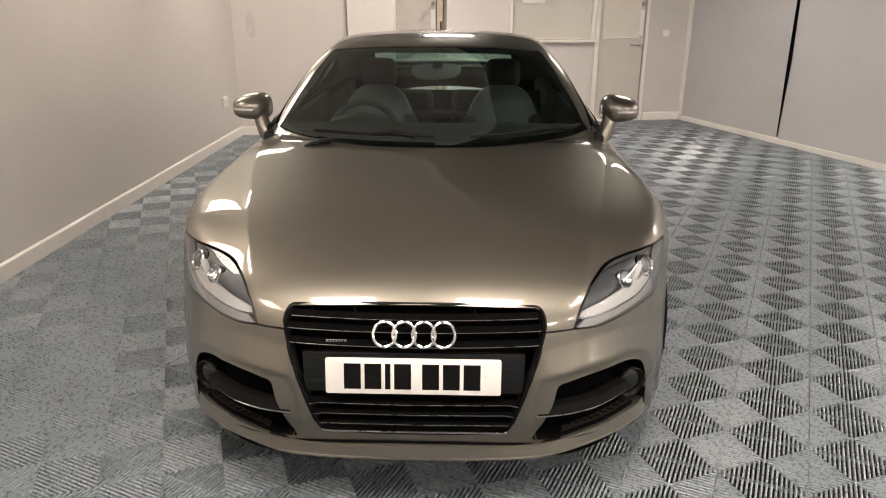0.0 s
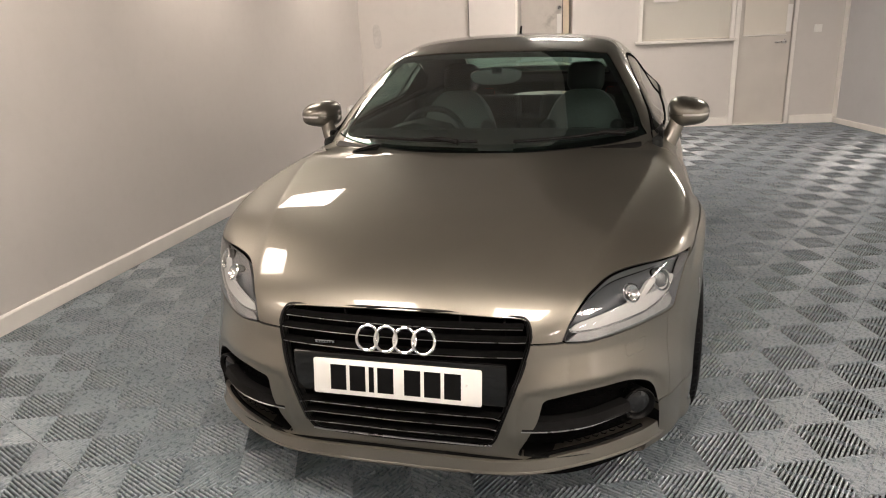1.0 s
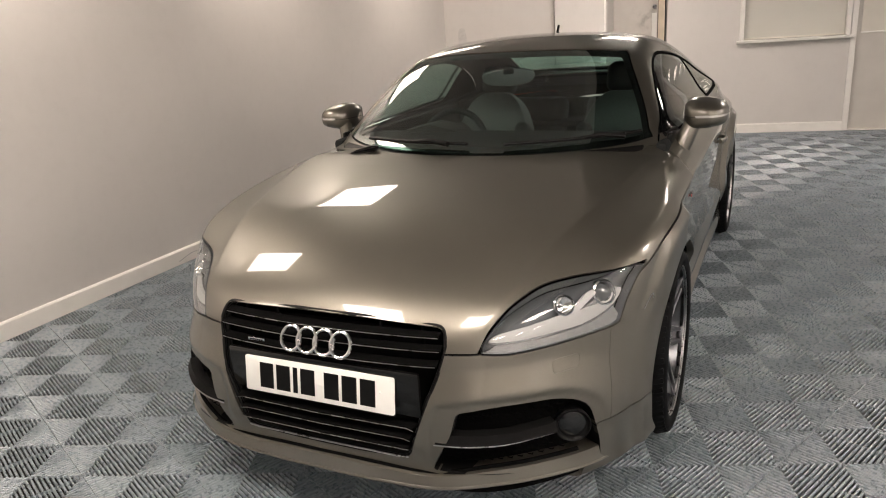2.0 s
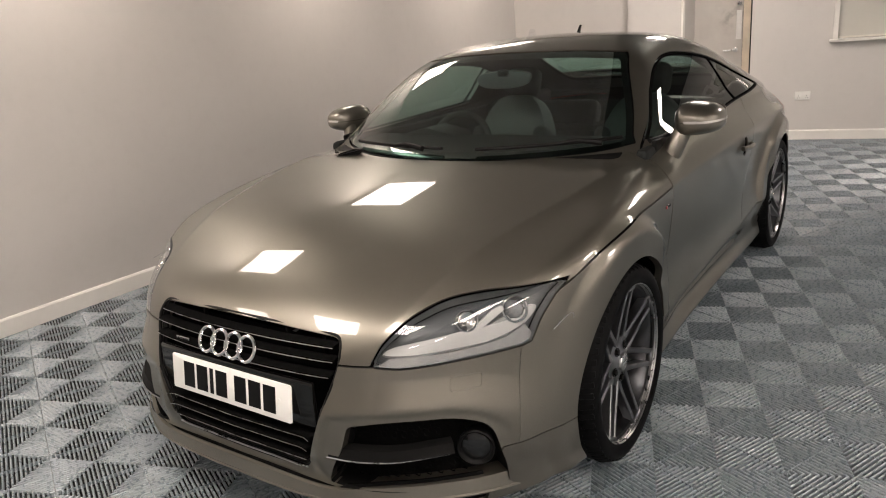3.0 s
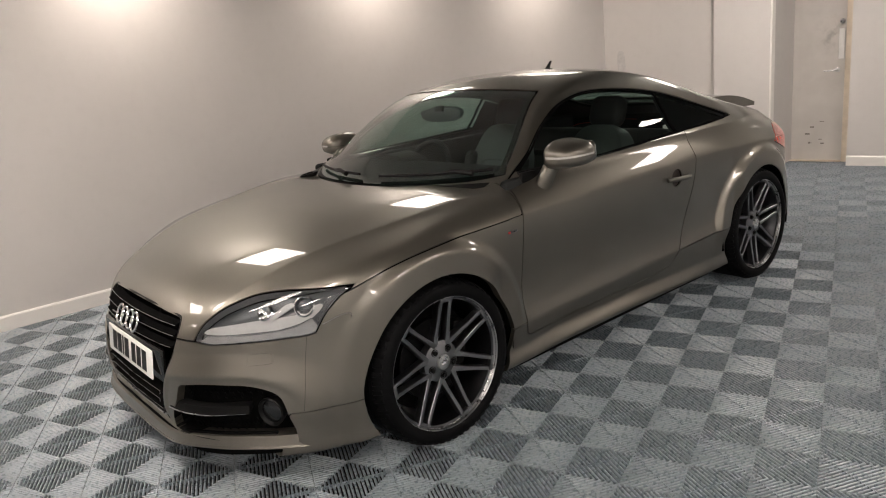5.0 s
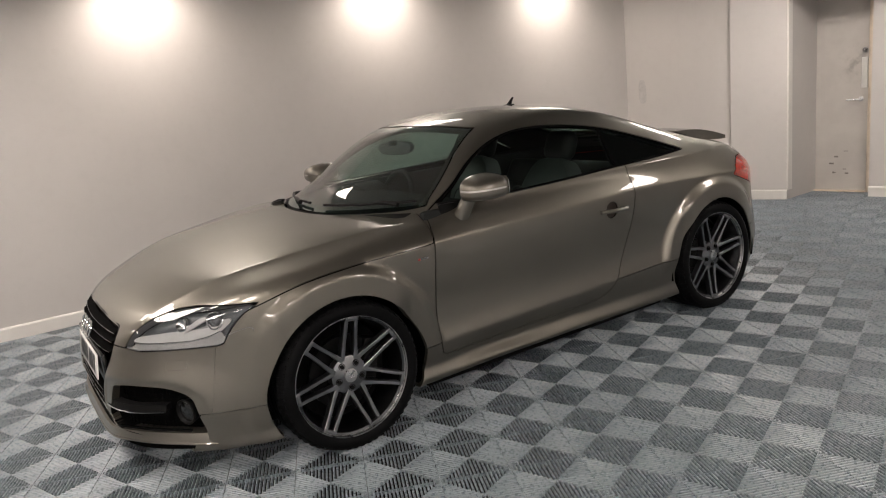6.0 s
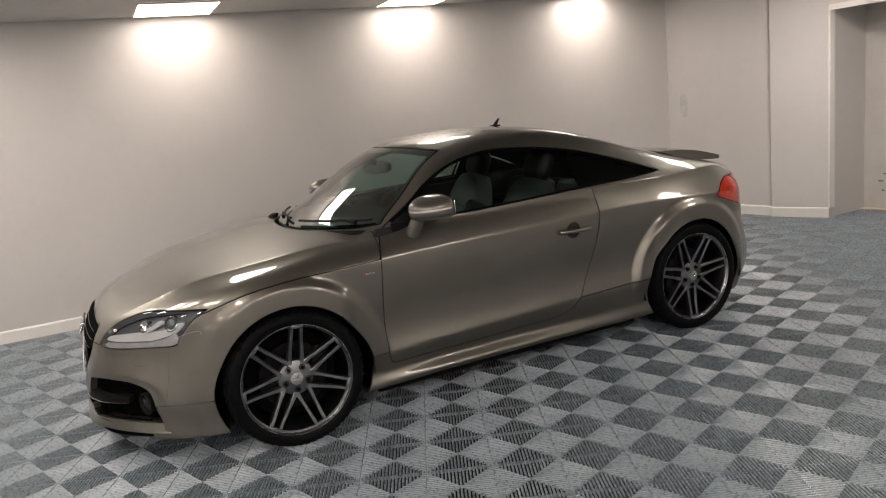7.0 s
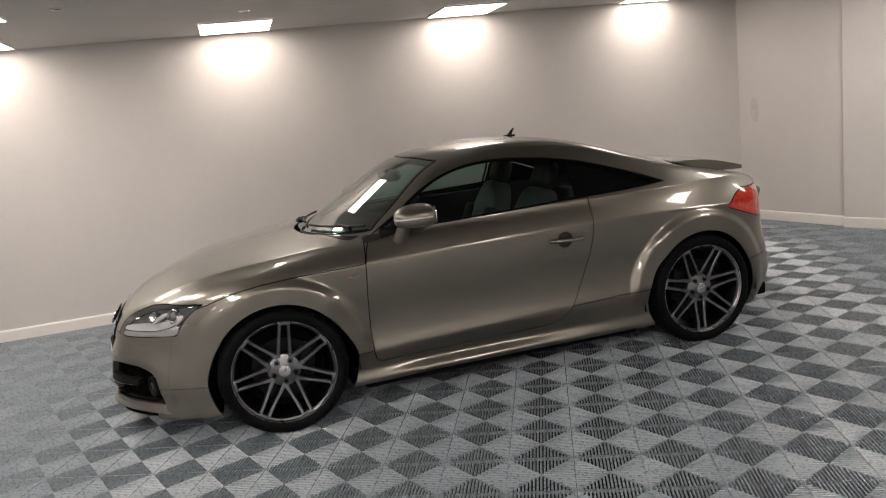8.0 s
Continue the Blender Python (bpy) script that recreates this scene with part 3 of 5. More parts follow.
car = thing("car", (0, 0, 0), "metallic grey-brown two-door sports coupe parked on the ribbed floor", "car")
FULL = BODY
_, rest = take(BODY, "arch_f", 0.0)
_, rest = take(rest, "arch_r", 0.0)
dlo, rest = take(rest, "dlo")
screen, rest = take(rest, "screen")
rear_screen, rest = take(rest, "rear_screen")
grille_cut, rest = take(rest, "grille", 0.0)
intake_cut, rest = take(rest, "intake", 0.0)
lamp, rest = take(rest, "lamp")
tail, rest = take(rest, "tail")
door, rest = take(rest, "door")
hood, rest = take(rest, "hood")
lip_b, rest = take(rest, "lip_side", 0.0015)
cowl_skin, rest = take(rest, "cowl", 0.0004)
bumper, rest = take(rest, "bumper", 0.0005)
chin, bumper = take(bumper, "chin", 0.0)
chin = clip(chin, 0.221 + 0.019 * ease(chin[0][:, 0], 0.34, 0.50) - chin[0][:, 2])
washer, bumper = take(bumper, "washer", 0.0003)
skirt, rest = take(rest, "skirt")
rear_bumper, rest = take(rest, "rear_bumper")
wing_f = np.maximum(np.maximum(rest[0][:, 1] - 0.8, rest[0][:, 2] - 0.83), 0.60 - rest[0][:, 0])
front_fender = clip(rest, wing_f)
shell = clip(rest, -wing_f)
shell = clip(shell, np.minimum(0.152 - shell[0][:, 2], 0.9 - shell[0][:, 1]))

part("bonnet", sheet(hood, 2), PAINT, car)
part("chin", sheet(chin, 2, 0.01), BLACK_SATIN, car, "black chin under the bumper")
part("front_bumper", sheet(bumper, 2, 0.03), PAINT, car)
part("body_shell", sheet(shell, 2), PAINT, car)
part("cowl_cover", sheet(cowl_skin, 2), BLACK_SATIN, car, "black plastic cowl under the windscreen")
part("rear_bumper", sheet(rear_bumper, 2), PAINT, car)
for s in (0, 1):
    part("front_wing", sheet(front_fender, s, 0.025), PAINT, car)
    part("side_skirt", sheet(skirt, s, 0.02), PAINT, car)
    part("lip_corner", sheet(lip_b, s, 0.02), PAINT, car)
    part("washer_cover", sheet(washer, s, 0.004), PAINT, car)
cup_f = np.maximum(np.hypot(door[0][:, 1] - 1.600, door[0][:, 2] - 0.755) - 0.045, 0.5 - door[0][:, 0])
handle_cup = clip(door, cup_f)
door = clip(door, -cup_f)
door_parts = [part("door", sheet(door, s), PAINT, car) for s in (0, 1)]
part("windscreen", sheet(screen, 2, 0.006), SCREEN_GLASS, car, "clear windscreen with a dark rim").visible_shadow = False
part("rear_window", sheet(rear_screen, 2, 0.006), SCREEN_GLASS, car).visible_shadow = False

# side glass: a black seal round two panes
y, z = dlo[0][:, 1], dlo[0][:, 2]
seal_in = inside(y, z, DLO) + 0.009
post = 0.006 - np.abs(y - (1.735 + 0.13 * (z - 1.0)))
frame_f = np.maximum(seal_in, post)
glass = clip(dlo, frame_f)
seal = clip(dlo, -frame_f)
cutp = lambda M: M[0][:, 1] - (1.735 + 0.13 * (M[0][:, 2] - 1.0))
for s in (0, 1):
    part("window_seal", sheet(seal, s, 0.01), BLACK_FLAT, car, "black window seal")
    part("door_window", sheet(clip(glass, cutp(glass)), s, 0.0, -0.004), SIDE_GLASS, door_parts[s], "tinted door glass").visible_shadow = False
    part("quarter_window", sheet(clip(glass, -cutp(glass)), s, 0.0, -0.004), SIDE_GLASS, car, "tinted quarter glass").visible_shadow = False
# black sheet added behind the quarter glass so the pane reads dark
dark_q = clip(glass, np.minimum(-cutp(glass), 1e9))
for s in (0, 1):
    part("quarter_blackout", sheet(dark_q, s, 0.0, -0.030), BLACK_FLAT, car)
# dark border printed on the windscreen, inside the glass
x, y, z = screen[0].T
band = inside(x, z, SCREEN) + 0.020 + 0.006 * ease(-z, -0.96, -0.92)
part("windscreen_border", sheet(clip(screen, -band), 2, 0.0, -0.006), BLACK_GLOSS, car, "black windscreen border")

# dark inner skin behind the shut lines, open at the glass and wheels
inner = FULL
for nm, g in (("arch_f", 0.0), ("arch_r", 0.0), ("dlo", 0.0), ("screen", 0.0), ("rear_screen", 0.0), ("grille", 0.0), ("intake", 0.0), ("lamp", 0.0)):
    _, inner = take(inner, nm, g)
part("inner_shell", sheet(inner, 2, 0.0, -0.014), BLACK_FLAT, car)
# cabin lining
lining = clip(inner, 0.93 - inner[0][:, 2])
lining = (lining[0] - 0.03 * lining[1], -lining[1], lining[2][:, ::-1])
part("headlining", sheet(lining, 2, 0.0), TRIM_DARK, car, "dark grey cloth headlining")


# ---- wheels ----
# barrel darkened in colour for the shade inside the wheel
BARREL = simple("shaded_rim_barrel", (0.115, 0.118, 0.125), 0.30, 1.0, vary=0.15, scale=25)


def wheel(cy, side):
    """One wheel with its brake; side 1 towards +x."""
    hub_x = 0.890 if cy < 1 else 0.882
    w = new("wheel")
    w.parent = car
    w.matrix_basis = pose(side * hub_x, cy, HUB, 0, 0, 0) @ (Matrix.Identity(4) if side > 0 else pose(0, 0, 0, 0, 0, 180))
    R = TYRE_R
    # the outer wheel face lies near x = 0, the tyre reaches 0.25 inwards
    tread = [(0.258, 0.004), (0.270, 0.015), (0.292, 0.020), (0.309, 0.014), (0.320, 0.000), (R - 0.002, -0.016), (R, -0.03)]
    groove = []
    for gx in (-0.062, -0.112, -0.162):
        groove += [(R, gx + 0.006), (R - 0.007, gx + 0.004), (R - 0.007, gx - 0.004), (R, gx - 0.006)]
    prof = tread + groove + [(R, -0.205), (R - 0.002, -0.22), (0.315, -0.235), (0.29, -0.245), (0.258, -0.235)]
    tyre = part("tyre", lathe(prof, 96), RUBBER, w, "black low-profile tyre", angle=50)
    # shoulder blocks: short bars across the tyre's edge
    blocks = []
    for i in range(60):
        a = 2 * math.pi * i / 60
        b = box(-0.012, 0, 0, 0.044, 0.019, 0.011, 0.002, 1)
        blocks.append(moved(b, pose(0, 0, 0, math.degrees(a)) @ pose(0, 0, 0.3150, 0, 0, 0) @ pose(0, 0, 0, 0, 20, 8)))
    tagged(part("tread", join(*blocks), RUBBER, tyre), kind="stuff")
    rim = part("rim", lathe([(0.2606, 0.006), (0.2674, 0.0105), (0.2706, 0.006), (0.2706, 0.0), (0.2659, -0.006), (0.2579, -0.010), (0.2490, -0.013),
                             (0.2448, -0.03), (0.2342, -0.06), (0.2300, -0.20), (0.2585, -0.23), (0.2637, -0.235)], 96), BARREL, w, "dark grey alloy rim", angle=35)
    part("rim_lip", lathe([(0.2579, -0.009), (0.2648, -0.003), (0.2696, 0.003), (0.2685, 0.0095), (0.2616, 0.0095), (0.2564, 0.000)], 96), ALLOY, rim)
    # seven twin spokes
    for i in range(7):
        a = 360 * i / 7 + (-7 if cy < 1 else 23)
        legs = []
        for sgn in (-1, 1):
            n = 14
            t = np.linspace(0, 1, n)
            r = 0.064 + t * (0.254 - 0.064)
            off = sgn * (0.0300 - 0.0075 * ease(t, 0.0, 0.9))
            half = 0.0105 - 0.0032 * ease(t, 0.0, 0.40) + 0.0008 * t
            topx = -0.030 + 0.028 * t ** 1.3
            V, F = [], []
            for k in range(n):
                sec = [(-half[k], -0.034), (-half[k], -0.0022), (-half[k] * 0.78, 0.0), (half[k] * 0.78, 0.0), (half[k], -0.0022), (half[k], -0.034)]
                for q, h in sec:
                    V.append((topx[k] + h, off[k] + q, r[k]))
            for k in range(n - 1):
                for j in range(5):
                    F.append((k * 6 + j, (k + 1) * 6 + j, (k + 1) * 6 + j + 1, k * 6 + j + 1))
            legs.append((np.array(V), F))
        # end bridge that closes the pair at the rim
        legs.append(box(-0.011, 0, 0.250, 0.022, 0.060, 0.017, 0.003))
        part("twin_spoke", moved(join(*legs), pose(0, 0, 0, a)), GUNMETAL, w, angle=30)
    part("hub", lathe([(0.0, -0.022), (0.032, -0.022), (0.044, -0.026), (0.066, -0.030), (0.082, -0.036), (0.086, -0.07), (0.0, -0.07)], 48), GUNMETAL, w, angle=30)
    cap = part("hub_cap", lathe([(0.0, -0.012), (0.020, -0.0125), (0.0285, -0.0145), (0.0305, -0.018), (0.0305, -0.03)], 40), ALLOY_BRIGHT, w, "bright round hub cap", angle=30)
    for k in range(4):
        part("cap_ring", moved(lathe([(0.0052 + 0.0011 * math.cos(q), 0.0011 * math.sin(q)) for q in np.linspace(0, 2 * math.pi, 7)], 20),
                               pose(-0.0118, (k - 1.5) * 0.0078, 0)), CHROME, cap)
    for k in range(5):
        a = 2 * math.pi * (k + 0.5) / 5
        by, bz = 0.056 * math.sin(a), 0.056 * math.cos(a)
        part("wheel_bolt", moved(lathe([(0.0, -0.019), (0.0085, -0.019), (0.0095, -0.021), (0.0095, -0.04)], 6), pose(0, by, bz)), BLACK_SATIN, w, angle=30)
        part("bolt_recess", moved(lathe([(0.0125, -0.0245), (0.0145, -0.0245), (0.0150, -0.030)], 20), pose(0, by, bz)), BLACK_GLOSS, w)
    part("brake_disc", lathe([(0.07, -0.085), (0.16, -0.085), (0.162, -0.087), (0.162, -0.108), (0.07, -0.108)], 64), STEEL_SHADE, w, angle=30)
    cal = box(-0.10, 0, 0, 0.075, 0.18, 0.075, 0.012)
    part("brake_caliper", moved(cal, pose(0, (-0.125 if cy > 1 else 0.125) * side, 0.03, 90 - 12)), BLACK_SATIN, w)
    # black disc added to fill the wheel's inside with shade
    part("shade_backing", lathe([(0.0, -0.13), (0.215, -0.13)], 48), BLACK_FLAT, w)
    # dark liner of the wheel arch
    v, f = [], []
    n = 40
    for k in range(n + 1):
        a = math.radians(-12 + 204 * k / n)
        for xx, rr in ((-0.012, 0.362), (-0.03, 0.374), (-0.36, 0.374)):
            v.append((xx, rr * math.cos(a) * (1.07 - 0.07 * max(math.sin(a), 0)), rr * math.sin(a)))
    for k in range(n):
        for j in range(2):
            f.append((k * 3 + j, k * 3 + j + 1, k * 3 + j + 4, k * 3 + j + 3))
    f.append([k * 3 + 2 for k in range(n + 1)])
    lin = part("arch_liner", (np.array(v), f), BLACK_FLAT, car)
    lin.matrix_basis = pose(side * (0.872 + 0.012), cy, HUB, 0, 0, 0 if side > 0 else 180)
    return w


for cy in (0.0, AXLE_R):
    for side in (1, -1):
        wheel(cy, side)
part("underfloor", box(0, 1.265, 0.155, 1.2, 3.77, 0.08, 0.01), BLACK_FLAT, car)
part("underfloor_side", box(0, 1.23, 0.155, 1.62, 1.64, 0.08, 0.01), BLACK_FLAT, car)


# ---- nose ----
def fy(x, z, out=0.0):
    """The nose's place along the car at a width and height, a little in front of it by out."""
    x, z = np.broadcast_arrays(np.abs(np.asarray(x, float)), np.asarray(z, float))
    ys = np.linspace(-1.0, -0.4, 601)
    f = body_field(np.repeat(x.ravel()[:, None], 601, 1), np.repeat(ys[None, :], x.size, 0), np.repeat(z.ravel()[:, None], 601, 1))
    r = ys[np.argmax(f < 0, axis=1)].reshape(x.shape) - out
    return r if r.ndim else float(r)


def rim_of(M, depth, s):
    """Only the inward turned edge of a cut skin."""
    V, T, N = sheet(M, s, depth)
    return V, T[len(M[2]):] if s < 2 else T, N


grille = new("grille")
grille.parent = car
part("grille_back", sheet(grille_cut, 2, 0.0, -0.055), BLACK_FLAT, grille)
half = GRILLE[GRILLE[:, 0] > 0.0]
ring = np.vstack([half, half[::-1] * [-1, 1]])
part("grille_frame", tube([(x, fy(x, z, -0.006), z) for x, z in ring], 0.0065, 10, True), BLACK_SATIN, grille, "black grille surround")
part("grille_wall", tube([(x * 0.985, fy(x, z) + 0.022, z - 0.004 * np.sign(z - 0.45)) for x, z in ring], 0.010, 8, True), BLACK_SATIN, grille)


def grille_half(z):
    return np.interp(z, [0.256, 0.30, 0.486, 0.585, 0.642], [0.275, 0.300, 0.365, 0.392, 0.375])


for z in (0.624, 0.592, 0.552, 0.372, 0.338, 0.304):
    w = grille_half(z) - 0.012
    xs = np.linspace(-w, w, 25)
    pts = [(x, fy(x, z) + 0.012, z) for x in xs]
    part("grille_slat", sweep(pts, [(-0.012, -0.006), (0.018, -0.007), (0.021, -0.006), (0.020, -0.003), (0.006, 0.001), (-0.012, 0.001)][::-1]), BLACK_FLAT, grille, angle=30)
    # thin alloy strip stands in for the slat's highlight line
    part("slat_highlight", tube([(x, fy(x, z) - 0.0105, z - 0.006) for x in xs], 0.0010, 6), ALLOY, grille)
for x in (-0.31, -0.18, 0.18, 0.31):
    part("grille_post", box(x, fy(x, 0.6) + 0.045, 0.60, 0.007, 0.012, 0.085, 0.001, 1), BLACK_FLAT, grille)
part("grille_trim", tube([(x, fy(x, 0.268) - 0.002, 0.266 + 0.10 * max(abs(x) - 0.255, 0)) for x in np.linspace(-0.283, 0.283, 31)], 0.0026, 8), ALLOY, grille, "bright lower trim line")
part("plate_plinth", box(0, fy(0.15, 0.46) + 0.012, 0.462, 0.66, 0.02, 0.135, 0.006), BLACK_GLOSS, grille)

# number plate with plain bars
plate = new("number_plate")
plate.parent = car
plate.matrix_basis = pose(0, -0.880, 0.459, 90 - 8.5, 0, 0)
part("plate", prism(rounded([(-0.26, -0.0555), (0.26, -0.0555), (0.26, 0.0555), (-0.26, 0.0555)], 0.008), 0.004, 0.001), PLATE_WHITE, plate, "white front number plate")
x0 = -0.205
for wbar, gap in ((0.05, 0.011), (0.05, 0.011), (0.016, 0.011), (0.05, 0.033), (0.05, 0.011), (0.05, 0.011), (0.05, 0.0)):
    part("plate_bar", box(x0 + wbar / 2, -0.001, 0.0042, wbar, 0.079, 0.001), BLACK_SATIN, plate, smooth=False)
    x0 += wbar + gap
part("plate_screw", moved(lathe([(0.0, 0.0065), (0.003, 0.006), (0.0042, 0.004)], 14, "z"), pose(0.215, 0.006, 0)), PLASTIC_WHITE, plate)

# four plain chrome rings and a small bright badge
emblem = new("emblem")
emblem.parent = car
emblem.matrix_basis = pose(0.003, -0.862, 0.586, 90 - 24, 0, 0)
for k in range(4):
    c = [(0.0335 * math.cos(a), 0.0365 * math.sin(a), 0) for a in np.linspace(0, 2 * math.pi, 40, endpoint=False)]
    g = tube(np.array(c) + [(k - 1.5) * 0.0575, 0, 0.004 + 0.0016 * (k % 2)], 0.0052, 8, True)
    part("ring", g, CHROME, emblem, "chrome ring")
bdg = part("badge", box(-0.229, fy(0.229, 0.557) - 0.002, 0.557, 0.062, 0.006, 0.010, 0.0015), CHROME, car, "small bright metal badge")
for k in range(6):
    part("badge_bar", box(-0.250 + k * 0.0085, fy(0.229, 0.557) - 0.0055, 0.557, 0.005, 0.001, 0.004), BLACK_SATIN, bdg, smooth=False)

# lower intakes with their fog lamps
FIN_BLACK = simple("fin_black", (0.006, 0.006, 0.006), 0.5, vary=0.2, scale=60, spec=0.05)
for s, sg in ((0, 1), (1, -1)):
    it = new("air_intake")
    it.parent = car
    part("intake_back", sheet(intake_cut, s, 0.0, -0.07), BLACK_FLAT, it)
    part("intake_wall", rim_of(intake_cut, 0.075, s), BLACK_SATIN, it)
    # honeycomb strips above and below the fin
    cells = []
    for z0, n in ((0.405, 11), (0.385, 11), (0.290, 11), (0.270, 11)):
        for k in range(n):
            x = 0.42 + k * 0.024 + (0.012 if z0 in (0.385, 0.270) else 0)
            hexa = [(x + 0.0115 * math.cos(a), fy(x, z0) + 0.045, z0 + 0.0115 * math.sin(a)) for a in np.linspace(0, 2 * math.pi, 6, endpoint=False)]
            cells.append(tube(np.array(hexa) * [sg, 1, 1], 0.0022, 4, True))
    tagged(part("intake_mesh", join(*cells), BLACK_FLAT, it), kind="stuff")
    xs = np.linspace(0.372, 0.668, 16)
    pts = np.array([(sg * x, fy(x, 0.34) + 0.012, 0.338 + 0.004 * ease(x, 0.55, 0.65)) for x in xs])
    part("intake_fin", sweep(pts if sg > 0 else pts[::-1], [(-0.03, 0.020), (-0.03, -0.004), (0.012, -0.010), (0.016, -0.005), (0.012, 0.000), (0.004, 0.020)]), FIN_BLACK, it, "satin black fin")
    part("fin_edge", tube(np.array([(sg * x, fy(x, 0.34) - 0.006, 0.331 + 0.004 * ease(x, 0.55, 0.65)) for x in xs]), 0.0018, 8), ALLOY, it)
    fog = new("fog_lamp")
    fog.parent = car
    fog.matrix_basis = look((sg * 0.700, -0.648, 0.322), (sg * 0.700 + sg * 0.35, -1.4, 0.322)) @ pose(0, 0, 0, 180)
    part("fog_rim", lathe([(0.040, -0.05), (0.052, -0.004), (0.053, 0.004), (0.050, 0.008), (0.044, 0.004), (0.041, -0.004)], 40, "z"), BLACK_SATIN, fog, "black round fog lamp rim")
    part("fog_bowl", lathe([(0.0, -0.03), (0.02, -0.026), (0.041, -0.006)], 32, "z"), BLACK_GLOSS, fog)
    part("fog_lens", lathe([(0.0, 0.006), (0.02, 0.0045), (0.038, -0.001), (0.043, -0.004)], 32, "z"), simple("smoked_lens", (0.010, 0.011, 0.012), 0.16, vary=0.1), fog, "dark smoked fog lamp lens")

# front lip all round the chin
LX = [0.0, 0.12, 0.25, 0.355, 0.44, 0.52, 0.60, 0.67, 0.72, 0.762, 0.790]
LY = [-0.905, -0.905, -0.903, -0.896, -0.876, -0.838, -0.790, -0.732, -0.678, -0.616, -0.550]
LB = [0.181, 0.181, 0.184, 0.188, 0.194, 0.198, 0.200, 0.199, 0.195, 0.187, 0.176]
LT = [0.226, 0.226, 0.225, 0.227, 0.236, 0.243, 0.246, 0.246, 0.242, 0.236, 0.228]
tt = np.linspace(0, 10, 61)
lip = np.stack([spline(range(11), v)(tt) for v in (LX, LY, LB, LT)], 1)
lip = np.vstack([lip[::-1] * [-1, 1, 1, 1], lip[1:]])
tan = np.gradient(lip[:, :2], axis=0)
tan /= np.linalg.norm(tan, axis=1)[:, None]
nrm = np.stack([tan[:, 1], -tan[:, 0]], 1)
V, F = [], []
for (x, y, zb, zt), (nx, ny) in zip(lip, nrm):
    for o, z in ((-0.075, zt - 0.004), (-0.014, zt), (-0.011, zt - 0.001), (-0.002, zb + 0.010), (0.000, zb + 0.010), (0.002, zb + 0.005), (0.000, zb + 0.001), (-0.010, zb), (-0.09, zb + 0.012), (-0.09, zt - 0.02)):
        V.append((x + o * nx, y + o * ny, z))
m = 10
for i in range(len(lip) - 1):
    for k in range(m):
        l = (k + 1) % m
        F.append((i * m + k, i * m + l, (i + 1) * m + l, (i + 1) * m + k))
F += [tuple(range(m)), tuple(range((len(lip) - 1) * m, len(lip) * m))[::-1]]
part("front_lip", (np.array(V), F), PAINT, car, angle=28)
part("chin_gap", tube([(x - 0.03 * nx, y - 0.03 * ny, zt + 0.001) for (x, y, zb, zt), (nx, ny) in zip(lip[10:-10], nrm[10:-10])], 0.007, 6), BLACK_FLAT, car)

# short raised edge where the wing meets the lamp corner
for sg in (1, -1):
    edge = [(-0.492, 0.636), (-0.470, 0.640), (-0.445, 0.645), (-0.420, 0.648), (-0.398, 0.648), (-0.386, 0.644), (-0.382, 0.636), (-0.384, 0.628)]
    part("wing_edge", tube([(sg * (float(body_side(np.float64(y), np.float64(z))) + 0.0002), y, z) for y, z in edge], 0.0011, 6), ALLOY, car, "fine bright edge on the wing")

# ---- headlamps ----
DRL = simple("pale_reflector", (0.44, 0.44, 0.435), 0.35, 0.15, vary=0.05, scale=60)
LAMP_DARK = simple("lamp_dark", (0.060, 0.066, 0.072), 0.35, 0.1)
LAMP_GREY = simple("lamp_grey", (0.36, 0.36, 0.36), 0.25, 0.4)
LAMP_SIDE = simple("lamp_side", (0.13, 0.135, 0.14), 0.4, 0.2)


def refine(M):
    """Each triangle of a skin cut in four."""
    V, N, T = M
    e = np.sort(np.vstack([T[:, [0, 1]], T[:, [1, 2]], T[:, [2, 0]]]), 1)
    u, inv = np.unique(e, axis=0, return_inverse=True)
    inv = inv.reshape(3, -1) + len(V)
    n = N[u[:, 0]] + N[u[:, 1]]
    V = np.vstack([V, (V[u[:, 0]] + V[u[:, 1]]) / 2])
    N = np.vstack([N, n / np.linalg.norm(n, axis=1)[:, None]])
    a, b, c = T.T
    p, q, r = inv
    return V, N, np.vstack([np.stack(t, 1) for t in ((a, p, r), (p, b, q), (r, q, c), (p, q, r))])


LAMP_FINE = refine(refine(lamp))
LA, LZ = LAMP_FINE[0][:, 0] * HX + LAMP_FINE[0][:, 1] * HY, LAMP_FINE[0][:, 2]
# outlines inside the lamp, along it and up
PAN = curve_through([(-0.315, 0.603), (-0.275, 0.628), (-0.126, 0.645), (-0.04, 0.648), (0.05, 0.655), (0.105, 0.680), (0.120, 0.668), (0.075, 0.632),
                     (0.02, 0.613), (-0.05, 0.603), (-0.15, 0.600), (-0.25, 0.598)], 72)
LOWER = [(-0.36, 0.56), (-0.30, 0.597), (-0.15, 0.597), (-0.05, 0.600), (0.02, 0.609), (0.08, 0.632), (0.10, 0.60), (0.07, 0.56)]
ARM = rounded([(-0.088, 0.638), (-0.062, 0.638), (0.026, 0.684), (0.018, 0.696), (-0.008, 0.690)], 0.006)
SHELF = [(-0.052, 0.640), (0.052, 0.650), (0.10, 0.690), (0.050, 0.672)]
